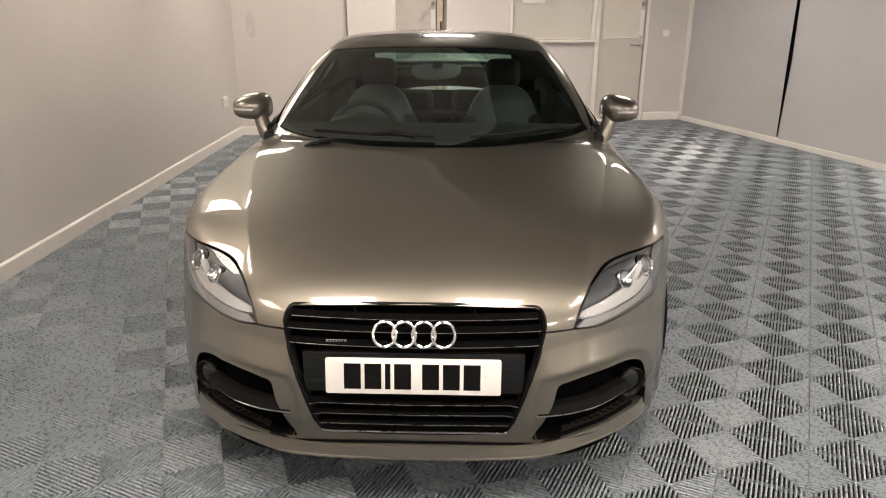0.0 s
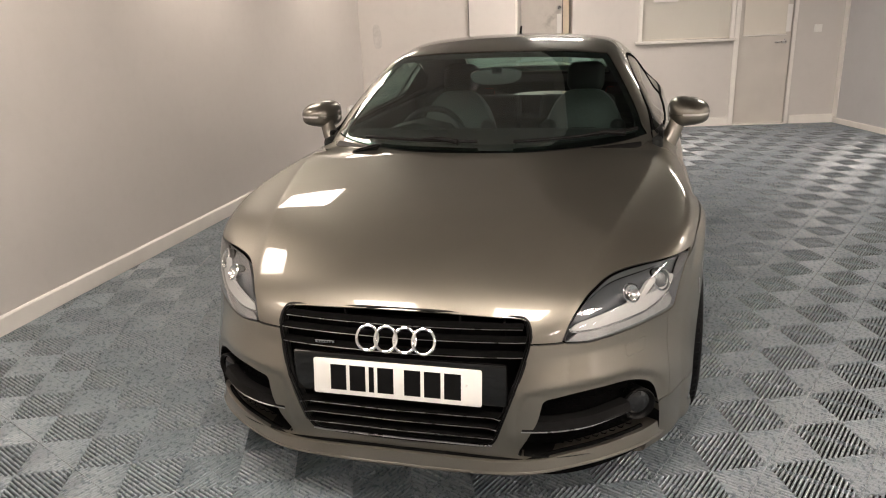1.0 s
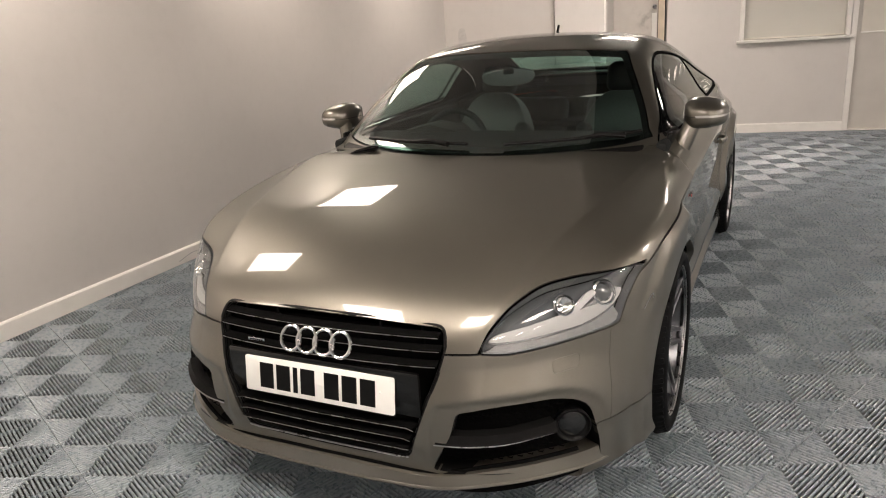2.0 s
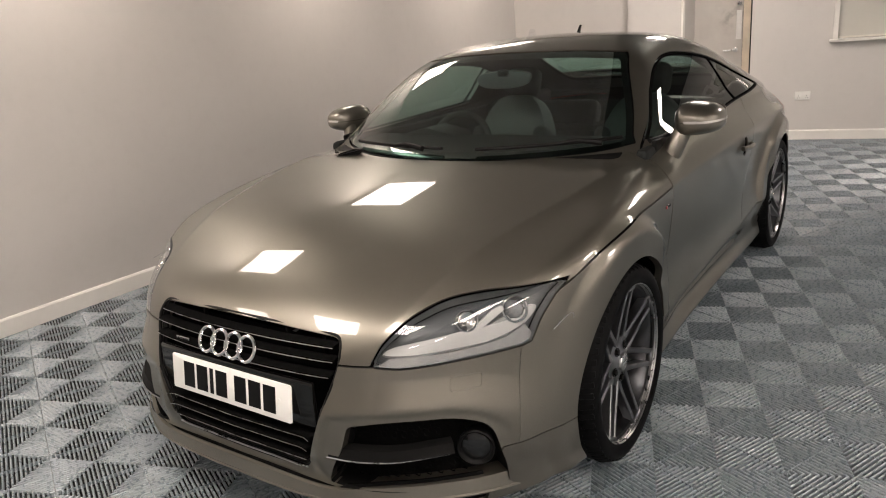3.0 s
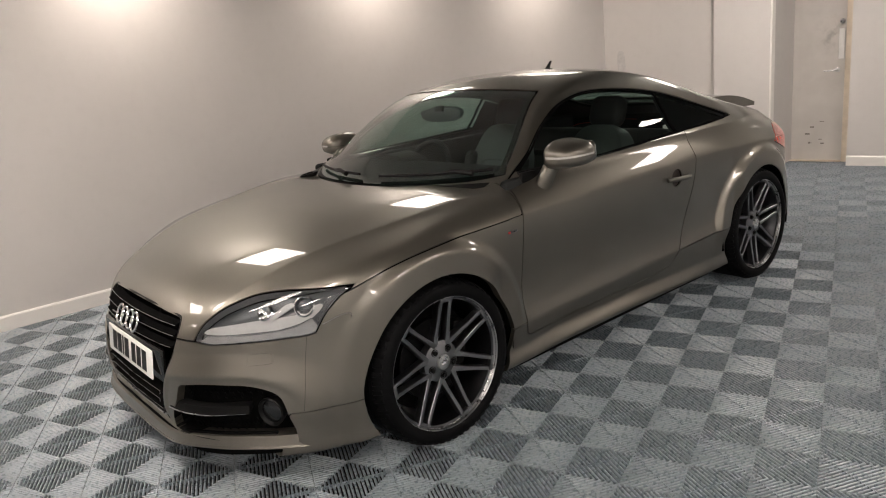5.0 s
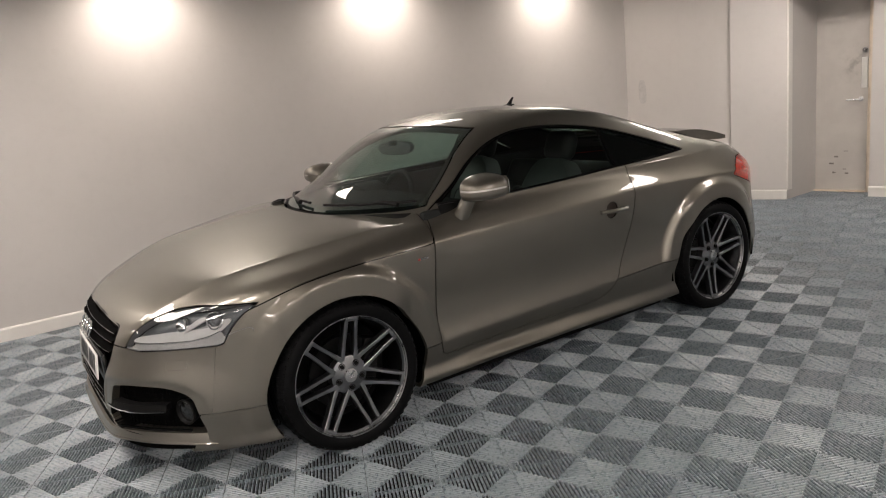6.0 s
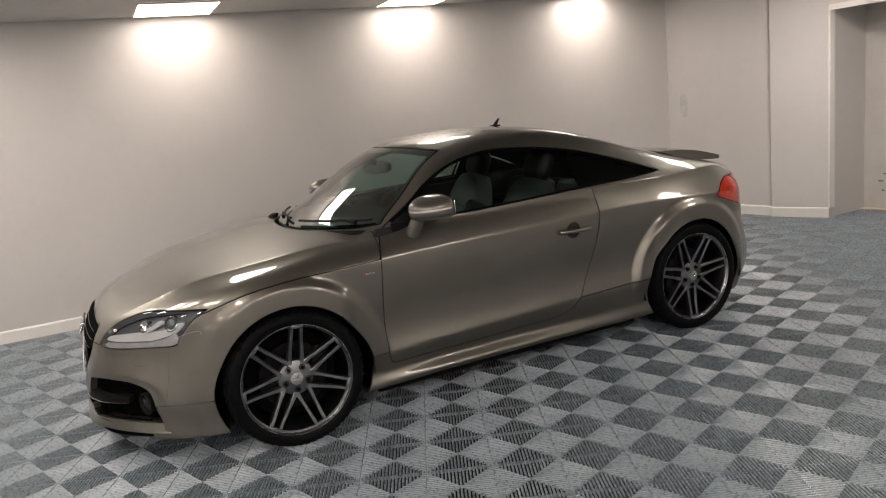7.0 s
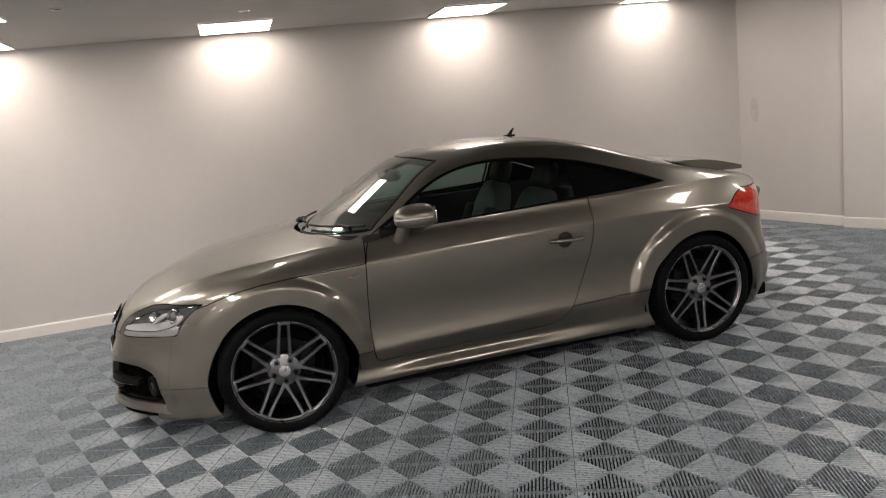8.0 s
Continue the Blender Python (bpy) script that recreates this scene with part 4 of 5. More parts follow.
for s, sg in ((0, 1), (1, -1)):
    hl = new("headlight")
    hl.parent = car
    part("headlight_lens", sheet(lamp, s, 0.0, 0.0), LENS_GLASS, hl, "clear headlight lens").visible_shadow = False
    part("headlight_wall", rim_of(lamp, 0.03, s), LAMP_SIDE, hl)
    part("headlight_back", sheet(lamp, s, 0.0, -0.036), LAMP_DARK, hl)
    # grey of the lower zone imitates a reflection in the lens
    part("lens_reflection_zone", sheet(clip(LAMP_FINE, inside(LA, LZ, LOWER)), s, 0.010, -0.012), LAMP_GREY, hl, "grey lower lamp zone, a lens reflection put into its colour")
    part("reflector_band", sheet(clip(LAMP_FINE, inside(LA, LZ, PAN)), s, 0.012, -0.014), DRL, hl, "pale daytime running light band")
    part("reflector_edge", sheet(clip(LAMP_FINE, np.abs(inside(LA, LZ, PAN) + 0.003) - 0.0022 + np.maximum(LZ - 0.606 - 0.25 * np.maximum(LA + 0.04, 0), 0)), s, 0.003, -0.010), LAMP_HOUSING, hl, "bright lower edge of the light band")
    part("reflector_arm", sheet(clip(LAMP_FINE, inside(LA, LZ, ARM)), s, 0.014, -0.009), DRL, hl, "pale arm beside the projector")
    part("reflector_shelf", sheet(clip(LAMP_FINE, inside(LA, LZ, SHELF)), s, 0.008, -0.020), LAMP_GREY, hl)
    # projector and indicator bowls
    for nm, p, n, r in (("projector", (0.056, 0.679), (0.66, -0.65, 0.37), 0.033), ("indicator", (-0.084, 0.672), (0.50, -0.70, 0.50), 0.027)):
        p = Vector(LAMP_FINE[0][np.argmin((LA - p[0]) ** 2 + (LZ - p[1]) ** 2)])
        n = Vector(n).normalized()
        bowl = new(nm)
        bowl.parent = hl
        c = p - n * 0.015
        c.x *= sg
        d = Vector((n.x * sg, n.y, n.z))
        bowl.matrix_basis = look(c, c + d) @ pose(0, 0, 0, 180)
        part("bezel", lathe([(r * 0.86, -0.02), (r * 0.90, 0.000), (r * 1.0, 0.004), (r * 1.12, 0.001), (r * 1.16, -0.03)], 40, "z"), CHROME, bowl)
        if nm == "projector":
            part("projector_lens", lathe([(0.0, 0.010), (r * 0.4, 0.008), (r * 0.7, 0.002), (r * 0.88, -0.012)], 32, "z"), simple("projector_glass", (0.06, 0.065, 0.07), 0.05, 0.0, coat=1.0), bowl)
        else:
            part("indicator_bowl", lathe([(0.0, -0.012), (r * 0.5, -0.008), (r * 0.88, 0.004)], 32, "z"), CHROME, bowl)

# ---- tail lamps, aerial, spoiler ----
for s in (0, 1):
    tl = part("tail_light", sheet(tail, s, 0.02), RED_LENS, car, "glossy red tail light")
aer = new("aerial")
aer.parent = car
aer.matrix_basis = pose(0.0, 1.675, 1.320)
part("aerial_base", prism(curve_through([(-0.016, -0.03), (0.016, -0.03), (0.018, 0.01), (0.0, 0.045), (-0.018, 0.01)], 30), 0.012, 0.004), BLACK_SATIN, aer, "black aerial base")
fin = [(-0.018, 0.008), (0.018, 0.008), (0.028, 0.030), (0.042, 0.052), (0.034, 0.053), (0.018, 0.040), (0.0, 0.022)]
part("aerial_fin", moved(prism(rounded(fin, 0.004), 0.010, 0.002), Matrix(((0, 0, 1, -0.005), (1, 0, 0, 0), (0, 1, 0, 0), (0, 0, 0, 1)))), BLACK_SATIN, aer)
sp = new("rear_spoiler")
sp.parent = car
xs = np.linspace(-0.565, 0.565, 41)
V, F = [], []
for x in xs:
    e = abs(x) / 0.565
    y0, y1 = 2.56 - 0.03 * e * e, 3.045 - 0.02 * e ** 2
    z0, z1 = 1.076 - 0.012 * e * e, 0.995 - 0.012 * e ** 4
    for k, t in enumerate(np.linspace(0, 1, 9)):
        V.append((x, y0 + (y1 - y0) * t, z0 + (z1 - z0) * t + 0.022 * math.sin(math.pi * t)))
    for k, t in enumerate(np.linspace(1, 0, 9)):
        th = 0.004 + 0.046 * math.sin(math.pi * min(1, t * 0.85 + 0.02)) ** 1.2 * (0.55 + 0.65 * e ** 3)
        V.append((x, y0 + (y1 - y0) * t, z0 + (z1 - z0) * t + 0.022 * math.sin(math.pi * t) - th))
m = 18
for i in range(40):
    for k in range(m):
        l = (k + 1) % m
        F.append((i * m + k, (i + 1) * m + k, (i + 1) * m + l, i * m + l))
F += [tuple(range(m))[::-1], tuple(range(40 * m, 41 * m))]
part("spoiler_blade", (np.array(V), F), PAINT, sp, angle=50)
for sg in (1, -1):
    part("spoiler_strut", box(sg * 0.42, 2.84, 0.985, 0.018, 0.07, 0.05, 0.004), BLACK_SATIN, sp)

# ---- door mirrors, handles, badges, wipers ----
# body-coloured cup, darkened to hold the recess's shade in its colour
CUP_SHADE = simple("shaded_cup", (0.040, 0.030, 0.024), 0.4, 0.5)


def mirror_field(x, y, z):
    u, v, w = (x - 0.892) / 0.090, (y - 0.785) / 0.130, (z - 1.008) / 0.062
    taper = 1 + 0.18 * np.clip(u, -1, 1)
    egg = (np.abs(u) ** 2.6 + np.abs(v) ** 2.2 + np.abs(w * taper) ** np.where(w > 0, 2.4, 4.0)) ** (1 / 2.4) - 1
    return smax(egg * 0.06, y - 0.862, 0.012)


MIRROR = skin(mirror_field, (0.78, 0.62, 0.91), (1.01, 0.92, 1.10), 0.009)
mx, my, mz = MIRROR[0].T
cap = clip(MIRROR, -(mz - 1.002) + 0.0008)
low = clip(MIRROR, (mz - 1.002) + 0.0008)
for s, sg in ((0, 1), (1, -1)):
    dm = new("door_mirror")
    dm.parent = car
    part("mirror_cap", sheet(cap, s, 0.003), PAINT, dm)
    part("mirror_base", sheet(low, s, 0.003), PAINT, dm)
    part("mirror_gap", sheet(clip(MIRROR, np.abs(mz - 1.002) - 0.004), s, 0.0, -0.003), BLACK_SATIN, dm)
    strip = clip(MIRROR, np.maximum(np.abs(mz - (1.006 + 0.02 * (mx - 0.9))) - 0.005, np.maximum(my - 0.84, 0.86 - mx)))
    part("mirror_indicator", sheet(strip, s, 0.0, 0.0015), simple("clear_indicator", (0.7, 0.68, 0.64), 0.15, 0.3, coat=1.0), dm, "clear indicator strip")
    part("mirror_glass", moved(prism(rounded([(-0.072, -0.048), (0.072, -0.044), (0.075, 0.040), (-0.068, 0.046)], 0.025), 0.004),
                               pose(sg * 0.893, 0.858, 1.008, -90, 0, 0)), CHROME, dm, "silvered mirror glass")
    st = [(0.800, 0.690, 0.872), (0.822, 0.700, 0.915), (0.838, 0.715, 0.955), (0.850, 0.735, 0.995)]
    part("mirror_stalk", moved(tube(np.array(st) * [sg, 1, 1], [0.040, 0.036, 0.034, 0.036], 16), pose(0, 0, 0)), PAINT, dm)
    part("mirror_foot", box(sg * 0.772, 0.655, 0.925, 0.022, 0.13, 0.05, 0.010), BLACK_SATIN, dm)
    # door handle over a round cup
    dh = new("door_handle")
    dh.parent = door_parts[s]
    bx = lambda y, z: float(body_side(np.array(y), np.array(z)))
    part("handle_cup", sheet(handle_cup, s, 0.0, -0.010), CUP_SHADE, dh, "round cup behind the handle, its shade put into the colour")
    hp = [(sg * (bx(y, z) + o), y, z) for y, z, o in ((1.508, 0.757, 0.004), (1.53, 0.757, 0.013), (1.58, 0.754, 0.021), (1.64, 0.752, 0.022), (1.685, 0.750, 0.016), (1.705, 0.749, 0.004))]
    part("handle_bar", tube(curve_through(hp, 40, False), 0.0115, 12), PAINT, dh)
    # wing badge
    wb = part("wing_badge", box(sg * (bx(0.41, 0.748) + 0.001), 0.412, 0.748, 0.004, 0.050, 0.010, 0.001, 1), LAMP_HOUSING, car, "small bright wing badge with a red end")
    part("badge_red", box(sg * (bx(0.39, 0.748) + 0.003), 0.390, 0.748, 0.002, 0.011, 0.009), RED_BADGE, wb, smooth=False)
    for k in range(4):
        part("badge_bar", box(sg * (bx(0.42, 0.748) + 0.0035), 0.404 + k * 0.008, 0.748, 0.001, 0.0045, 0.004), BLACK_SATIN, wb, smooth=False)
    # small fixed pane's black corner behind the pillar
    part("mirror_sail", tube(curve_through([(sg * 0.752, 0.600, 0.945), (sg * 0.765, 0.66, 0.945), (sg * 0.778, 0.74, 0.947)], 12, False), 0.010, 8), BLACK_SATIN, car)


def on_screen(x, z, out=0.0):
    """The place on the windscreen at a width and height."""
    ys = np.linspace(0.1, 1.1, 600)
    f = body_field(np.full(600, x), ys, np.full(600, z))
    i = int(np.argmax(f < 0))
    return (x, float(ys[i]) - out * 0.55, z + out * 0.8)


for pts, arm in (([(0.17, 0.938), (0.30, 0.941), (0.45, 0.945), (0.60, 0.950), (0.67, 0.954)], (0.62, 0.936)),
                 ([(-0.52, 0.938), (-0.40, 0.940), (-0.25, 0.941), (-0.10, 0.941), (0.02, 0.940)], (-0.06, 0.934))):
    wp = new("wiper")
    wp.parent = car
    path = [on_screen(x, z, 0.020) for x, z in pts]
    part("wiper_blade", tube(curve_through(path, 30, False), 0.007, 8), BLACK_SATIN, wp)
    a = path[2]
    b = on_screen(arm[0], arm[1], 0.03)
    part("wiper_arm", tube([b, tuple((np.array(a) + np.array(b)) / 2 + [0, -0.005, 0.012]), a], [0.012, 0.009, 0.006], 8), BLACK_SATIN, wp)
wedge = [(0, 0), (0.11, 0.0), (0.135, 0.030), (0.09, 0.030), (0.03, 0.014)]
part("cowl_cap", moved(prism(rounded(wedge, 0.006), 0.02, 0.003), pose(-0.545, 0.285, 0.912, 90, 0, 12)), BLACK_SATIN, car, "black plastic cowl corner")
cow = [(x, 0.262 + 0.36 * x * x + 0.028, 0.914 - 0.012 * abs(x)) for x in np.linspace(-0.60, 0.60, 30)]
part("cowl", sweep(cow, [(-0.03, -0.012), (0.04, -0.012), (0.03, 0.006), (-0.025, 0.012)]), BLACK_SATIN, car)

# ---- inside ----
inn = new("interior")
inn.parent = car
part("cabin_floor", box(0, 1.45, 0.30, 1.44, 2.0, 0.04, 0.01), TRIM_DARK, inn)
for sg in (1, -1):
    part("door_lining", box(sg * 0.755, 1.25, 0.62, 0.05, 1.5, 0.62, 0.02), TRIM_DARK, inn)
    part("rear_lining", box(sg * 0.70, 2.3, 0.62, 0.08, 0.8, 0.66, 0.03), TRIM_DARK, inn)
part("bulkhead", box(0, 0.50, 0.60, 1.4, 0.06, 0.55, 0.02), TRIM_DARK, inn)
part("boot_floor", box(0, 2.35, 0.78, 1.30, 0.75, 0.04, 0.01), TRIM_DARK, inn)
dash = [(0.34, 0.885), (0.55, 0.915), (0.75, 0.930), (0.88, 0.915), (0.93, 0.87), (0.90, 0.72), (0.82, 0.55), (0.4, 0.55)]
dp = prism(rounded(dash, 0.03), 1.40, 0.03)
part("dashboard", moved(dp, Matrix(((0, 0, 1, -0.70), (1, 0, 0, 0), (0, 1, 0, 0), (0, 0, 0, 1)))), TRIM_DARK, inn, "dark grey soft dashboard")
hood_c = [(-0.56, 0.885), (-0.52, 0.935), (-0.38, 0.965), (-0.24, 0.935), (-0.20, 0.885)]
part("instrument_hood", sweep([(0.0, 0.74, 0.0), (0.0, 0.90, 0.0)], [(x, z) for x, z in hood_c]), LEATHER, inn)
part("steering_rim", moved(tube([(0.182 * math.cos(a), 0.182 * math.sin(a), 0) for a in np.linspace(0, 2 * math.pi, 48, endpoint=False)], 0.016, 10, True),
                           pose(-0.385, 1.02, 0.815, 68, 0, 0)), LEATHER, inn, "black leather steering wheel rim")
part("steering_hub", moved(join(box(0, 0, -0.01, 0.15, 0.12, 0.05, 0.02), box(0, 0, -0.012, 0.34, 0.04, 0.02, 0.006), box(0, -0.09, -0.012, 0.05, 0.16, 0.02, 0.006)),
                           pose(-0.385, 1.02, 0.815, 68, 0, 0)), LEATHER, inn)
for k in range(3):
    part("air_vent", moved(lathe([(0.026, 0.0), (0.034, 0.006), (0.036, 0.0)], 28, "z"), pose((-0.11, 0.0, 0.11)[k], 0.93, 0.80, -75)), CHROME, inn)


def seat(x):
    """A sports seat with bolsters and a fixed headrest."""
    st = new("seat")
    st.parent = car
    st.matrix_basis = pose(x, 1.18, 0.32)
    part("seat_cushion", box(0, 0.0, 0.13, 0.50, 0.52, 0.16, 0.05, 3), LEATHER_GREY, st)
    tilt = pose(0, 0.26, 0.14, -22)
    back = rounded([(-0.20, 0.0), (0.20, 0.0), (0.235, 0.22), (0.225, 0.40), (0.165, 0.535), (0.095, 0.60), (-0.095, 0.60), (-0.165, 0.535), (-0.225, 0.40), (-0.235, 0.22)], 0.06)
    part("backrest", moved(prism(back, 0.13, 0.045), tilt @ pose(0, 0.105, 0, 90)), LEATHER_GREY, st, "grey leather sports backrest")
    for sg in (1, -1):
        part("bolster", moved(box(sg * 0.195, 0.000, 0.22, 0.085, 0.15, 0.38, 0.041, 5), tilt), LEATHER, st)
        part("cushion_bolster", box(sg * 0.235, 0.0, 0.17, 0.08, 0.50, 0.16, 0.035, 3), LEATHER, st)
    part("headrest", moved(box(0, 0.045, 0.68, 0.215, 0.11, 0.175, 0.052, 5), tilt), LEATHER, st, "black leather headrest")
    for sg in (1, -1):
        part("headrest_post", moved(tube([(sg * 0.05, 0.045, 0.55), (sg * 0.05, 0.045, 0.62)], 0.007, 8), tilt), CHROME, st)
    part("seat_piping", moved(tube(rounded([(-0.11, -0.026, 0.10), (0.11, -0.026, 0.10), (0.10, -0.026, 0.36), (-0.10, -0.026, 0.36)], 0.05), 0.004, 6, True), tilt), LEATHER, st)


seat(0.375)
seat(-0.375)
for x in (0.30, -0.30):
    part("rear_seat", moved(box(0, 0, 0.0, 0.48, 0.12, 0.50, 0.05, 3), pose(x, 2.02, 0.70, -28)), LEATHER, inn)
part("rear_bulkhead", moved(box(0, 0, 0, 1.36, 0.03, 0.56, 0.01), pose(0, 2.12, 0.66, -28)), TRIM_DARK, inn)
rv = new("inside_mirror")
rv.parent = car
rv.matrix_basis = pose(0.0, 0.855, 1.172, 4, 0, 18)
part("mirror_body", moved(prism(curve_through([(-0.118, -0.012), (-0.08, -0.034), (0.0, -0.040), (0.08, -0.034), (0.118, -0.012), (0.11, 0.024), (0.0, 0.038), (-0.11, 0.024)], 48), 0.03, 0.008), pose(0, 0, 0, 90)), simple("mirror_grey", (0.07, 0.072, 0.072), 0.4, vary=0.1), rv, "dark grey inside mirror")
part("mirror_arm", tube([(0, -0.015, 0.015), (0, -0.035, 0.03), (0, -0.040, 0.042)], 0.010, 10), BLACK_SATIN, rv)
part("mirror_pad", box(0, -0.030, 0.030, 0.05, 0.03, 0.03, 0.008), BLACK_SATIN, rv)
part("gear_console", box(0, 1.05, 0.52, 0.20, 0.75, 0.24, 0.03), TRIM_DARK, inn)


# ---- the room ----
def rail(p0, p1, z0, z1, thick):
    """An upright slab from p0 to p1 (plan), its face on that line, its thickness to the left of the way."""
    a, b = np.array(p0, float), np.array(p1, float)
    d = (b - a) / np.linalg.norm(b - a)
    n = np.array([-d[1], d[0]]) * thick
    pl = [a, b, b + n, a + n]
    v = [(p[0], p[1], zz) for zz in (z0, z1) for p in pl]
    f = [(3, 2, 1, 0), (4, 5, 6, 7)] + [(i, (i + 1) % 4, (i + 1) % 4 + 4, i + 4) for i in range(4)]
    return np.array(v), f


def along(p0, deg, s, out=0.0):
    a = math.radians(deg)
    return (p0[0] + s * math.cos(a) + out * math.sin(a), p0[1] + s * math.sin(a) - out * math.cos(a))


C0 = (WALL_X, 5.375)                          # corner of the long wall and the back
P0 = along(C0, BACK, 1.235)                   # the pier begins
P1 = along(C0, BACK, 1.745)                    # the pier ends
B0 = along(P1, BACK, 0.02, -0.385)            # the recessed back wall begins
BL = 3.72                                     # its length
B1 = along(B0, BACK, BL)
R1 = along(B1, RIGHT, 13.2)
FRONT_Y = -5.6
L0 = (WALL_X - 0.115, FRONT_Y)


def wall(name, geo, material=WALL):
    return tagged(part(name, geo, material, smooth=False), "unseen white wall that bounces light onto the car" if material == WALL_BOUNCE else "plain grey painted wall", "wall", kind="structure")


wall("wall_west", rail(L0, C0, 0, CEIL, 0.12))
wall("wall_north_corner", rail(C0, P0, 0, CEIL, 0.12))
PA, PB = (-1.152, 5.555), (-0.662, 5.770)      # the pier's face
pier = [PA, PB, (-0.70, 6.66), (-1.28, 6.30)]
pv = [(*p, zz) for zz in (0, CEIL) for p in pier]
wall("wall_pier", (np.array(pv), [(3, 2, 1, 0), (4, 5, 6, 7)] + [(i, (i + 1) % 4, (i + 1) % 4 + 4, i + 4) for i in range(4)]))
# back wall with two doorways and a window
D1A, D1B = -0.06, 0.665
W1A, W1B, WZ0, WZ1 = 1.42, 2.50, 1.0, 2.02
D2A, D2B, DH = 2.56, 3.16, 2.02


def back_piece(s0, s1, z0, z1):
    return rail(along(B0, BACK, s0), along(B0, BACK, s1), z0, z1, 0.12)


north = join(back_piece(D1A, D1B, DH, CEIL), back_piece(D1B, W1A, 0, CEIL), back_piece(W1A, W1B, 0, WZ0),
             back_piece(W1A, W1B, WZ1, CEIL), back_piece(W1B, D2A, 0, CEIL), back_piece(D2A, D2B, DH, CEIL), back_piece(D2B, BL, 0, CEIL))
wall("wall_north", north)
# deep reveal of the first doorway
RECESS = 0.23
wall("wall_reveal", join(rail(along(B0, BACK, D1B, -0.12), along(B0, BACK, D1B, -0.44), 0, DH, -0.10),
                         rail(along(B0, BACK, D1A, -0.12), along(B0, BACK, D1B + 0.10, -0.12), DH, DH + 0.10, 0.32)))
GAPS = 1.735
wall("wall_east", rail(along(B1, RIGHT, 0.0), along(B1, RIGHT, GAPS - 0.006), 0, CEIL, 0.12), WALL_COOL)
wall("wall_east_panel", rail(along(B1, RIGHT, GAPS + 0.010, 0.012), along(B1, RIGHT, 4.6, 0.012), 0, CEIL, 0.12), WALL_COOL)
# unseen stretch, made white as a reflector for the car's side
wall("wall_east_bounce", rail(along(B1, RIGHT, 4.6, 0.012), along(B1, RIGHT, 13.2, 0.012), 0, CEIL, 0.12), WALL_BOUNCE)
wall("wall_south", rail((R1[0] + 0.2, FRONT_Y), L0, 0, CEIL, 0.12), WALL_COOL)
outline = [L0, C0, along(P0, BACK, 0, -0.6), along(B0, BACK, 0, -0.4), along(B1, BACK, 0.4, -0.4), (R1[0] + 0.3, R1[1]), (R1[0] + 0.3, FRONT_Y)]
cv = [(p[0], p[1], CEIL) for p in outline] + [(p[0], p[1], CEIL + 0.1) for p in outline]
m = len(outline)
tagged(part("ceiling", (np.array(cv), [tuple(range(m)), tuple(range(2 * m - 1, m - 1, -1))] + [(i, i + m, (i + 1) % m + m, (i + 1) % m) for i in range(m)]),
            CEILING, smooth=False), "flat grey-white painted ceiling", "ceiling", kind="structure")
tagged(part("floor", (np.array([(p[0], p[1], -0.018) for p in outline]), [tuple(range(m))[::-1]]), FLOOR_DARK, smooth=False),
       "grey ribbed interlocking plastic tile floor", "floor", kind="structure")

SKIRT_SEC = [(0, 0), (0.016, 0), (0.016, 0.088), (0.010, 0.098), (0, 0.10)]


def skirting(p0, p1, h=1.0):
    return sweep([(*p0, 0), (*p1, 0)], [(a, b * h) for a, b in SKIRT_SEC])


def baseboard(p0, p1, h=1.0):
    return tagged(part("baseboard", skirting(p0, p1, h), SKIRT_WHITE, smooth=False), "white painted skirting board along the wall", "skirting", kind="structure")


baseboard(L0, C0)
baseboard(C0, along(P0, BACK, 0))
baseboard(PA, PB)
baseboard(along(B0, BACK, D1B), along(B0, BACK, D2A - 0.05))
baseboard(along(B0, BACK, D2B + 0.06), B1)
baseboard(B1, R1, 0.62)


# lowered head over the recessed doorway, with a white lower edge
HEAD_Z = 1.98
wall("wall_head", rail(along(PB, BACK, 0.004, 0.0), along(PB, BACK, 1.25, 0.0), HEAD_Z + 0.03, CEIL, 0.40))
tagged(part("trim", box(PB[0] + 0.008, PB[1] + 0.028, HEAD_Z / 2 + 0.05, 0.020, 0.070, HEAD_Z - 0.10, 0.003, 1), SKIRT_WHITE), "white edge strip on the wall pier", "trim", kind="structure")
tagged(part("head_trim", rail(along(PB, BACK, 0.001, 0.008), along(PB, BACK, 1.25, 0.008), HEAD_Z, HEAD_Z + 0.05, 0.02), SKIRT_WHITE, smooth=False), "white edge under the lowered wall head", "trim", kind="structure")
# darker grey ceiling part on the far side of a line that runs with the panelled wall
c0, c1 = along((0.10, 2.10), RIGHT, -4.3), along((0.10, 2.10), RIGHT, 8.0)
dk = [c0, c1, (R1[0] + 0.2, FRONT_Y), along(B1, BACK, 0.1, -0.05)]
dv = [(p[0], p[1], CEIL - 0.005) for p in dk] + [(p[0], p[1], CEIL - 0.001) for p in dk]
tagged(part("ceiling_dark_part", (np.array(dv), [(0, 1, 2, 3), (7, 6, 5, 4), (0, 4, 5, 1), (1, 5, 6, 2), (2, 6, 7, 3), (3, 7, 4, 0)]), CEILING_GREY, smooth=False),
       "darker grey part of the ceiling", "ceiling", kind="structure")


# pale batten that covers the edge of the darker part
tagged(part("ceiling_batten", sweep([(*c0, CEIL), (*c1, CEIL)], [(-0.05, 0.0), (-0.05, -0.040), (-0.044, -0.046), (0.044, -0.046), (0.05, -0.040), (0.05, 0.0)]), SKIRT_WHITE, smooth=False),
       "white batten along the edge of the darker ceiling part", "trim", kind="structure")


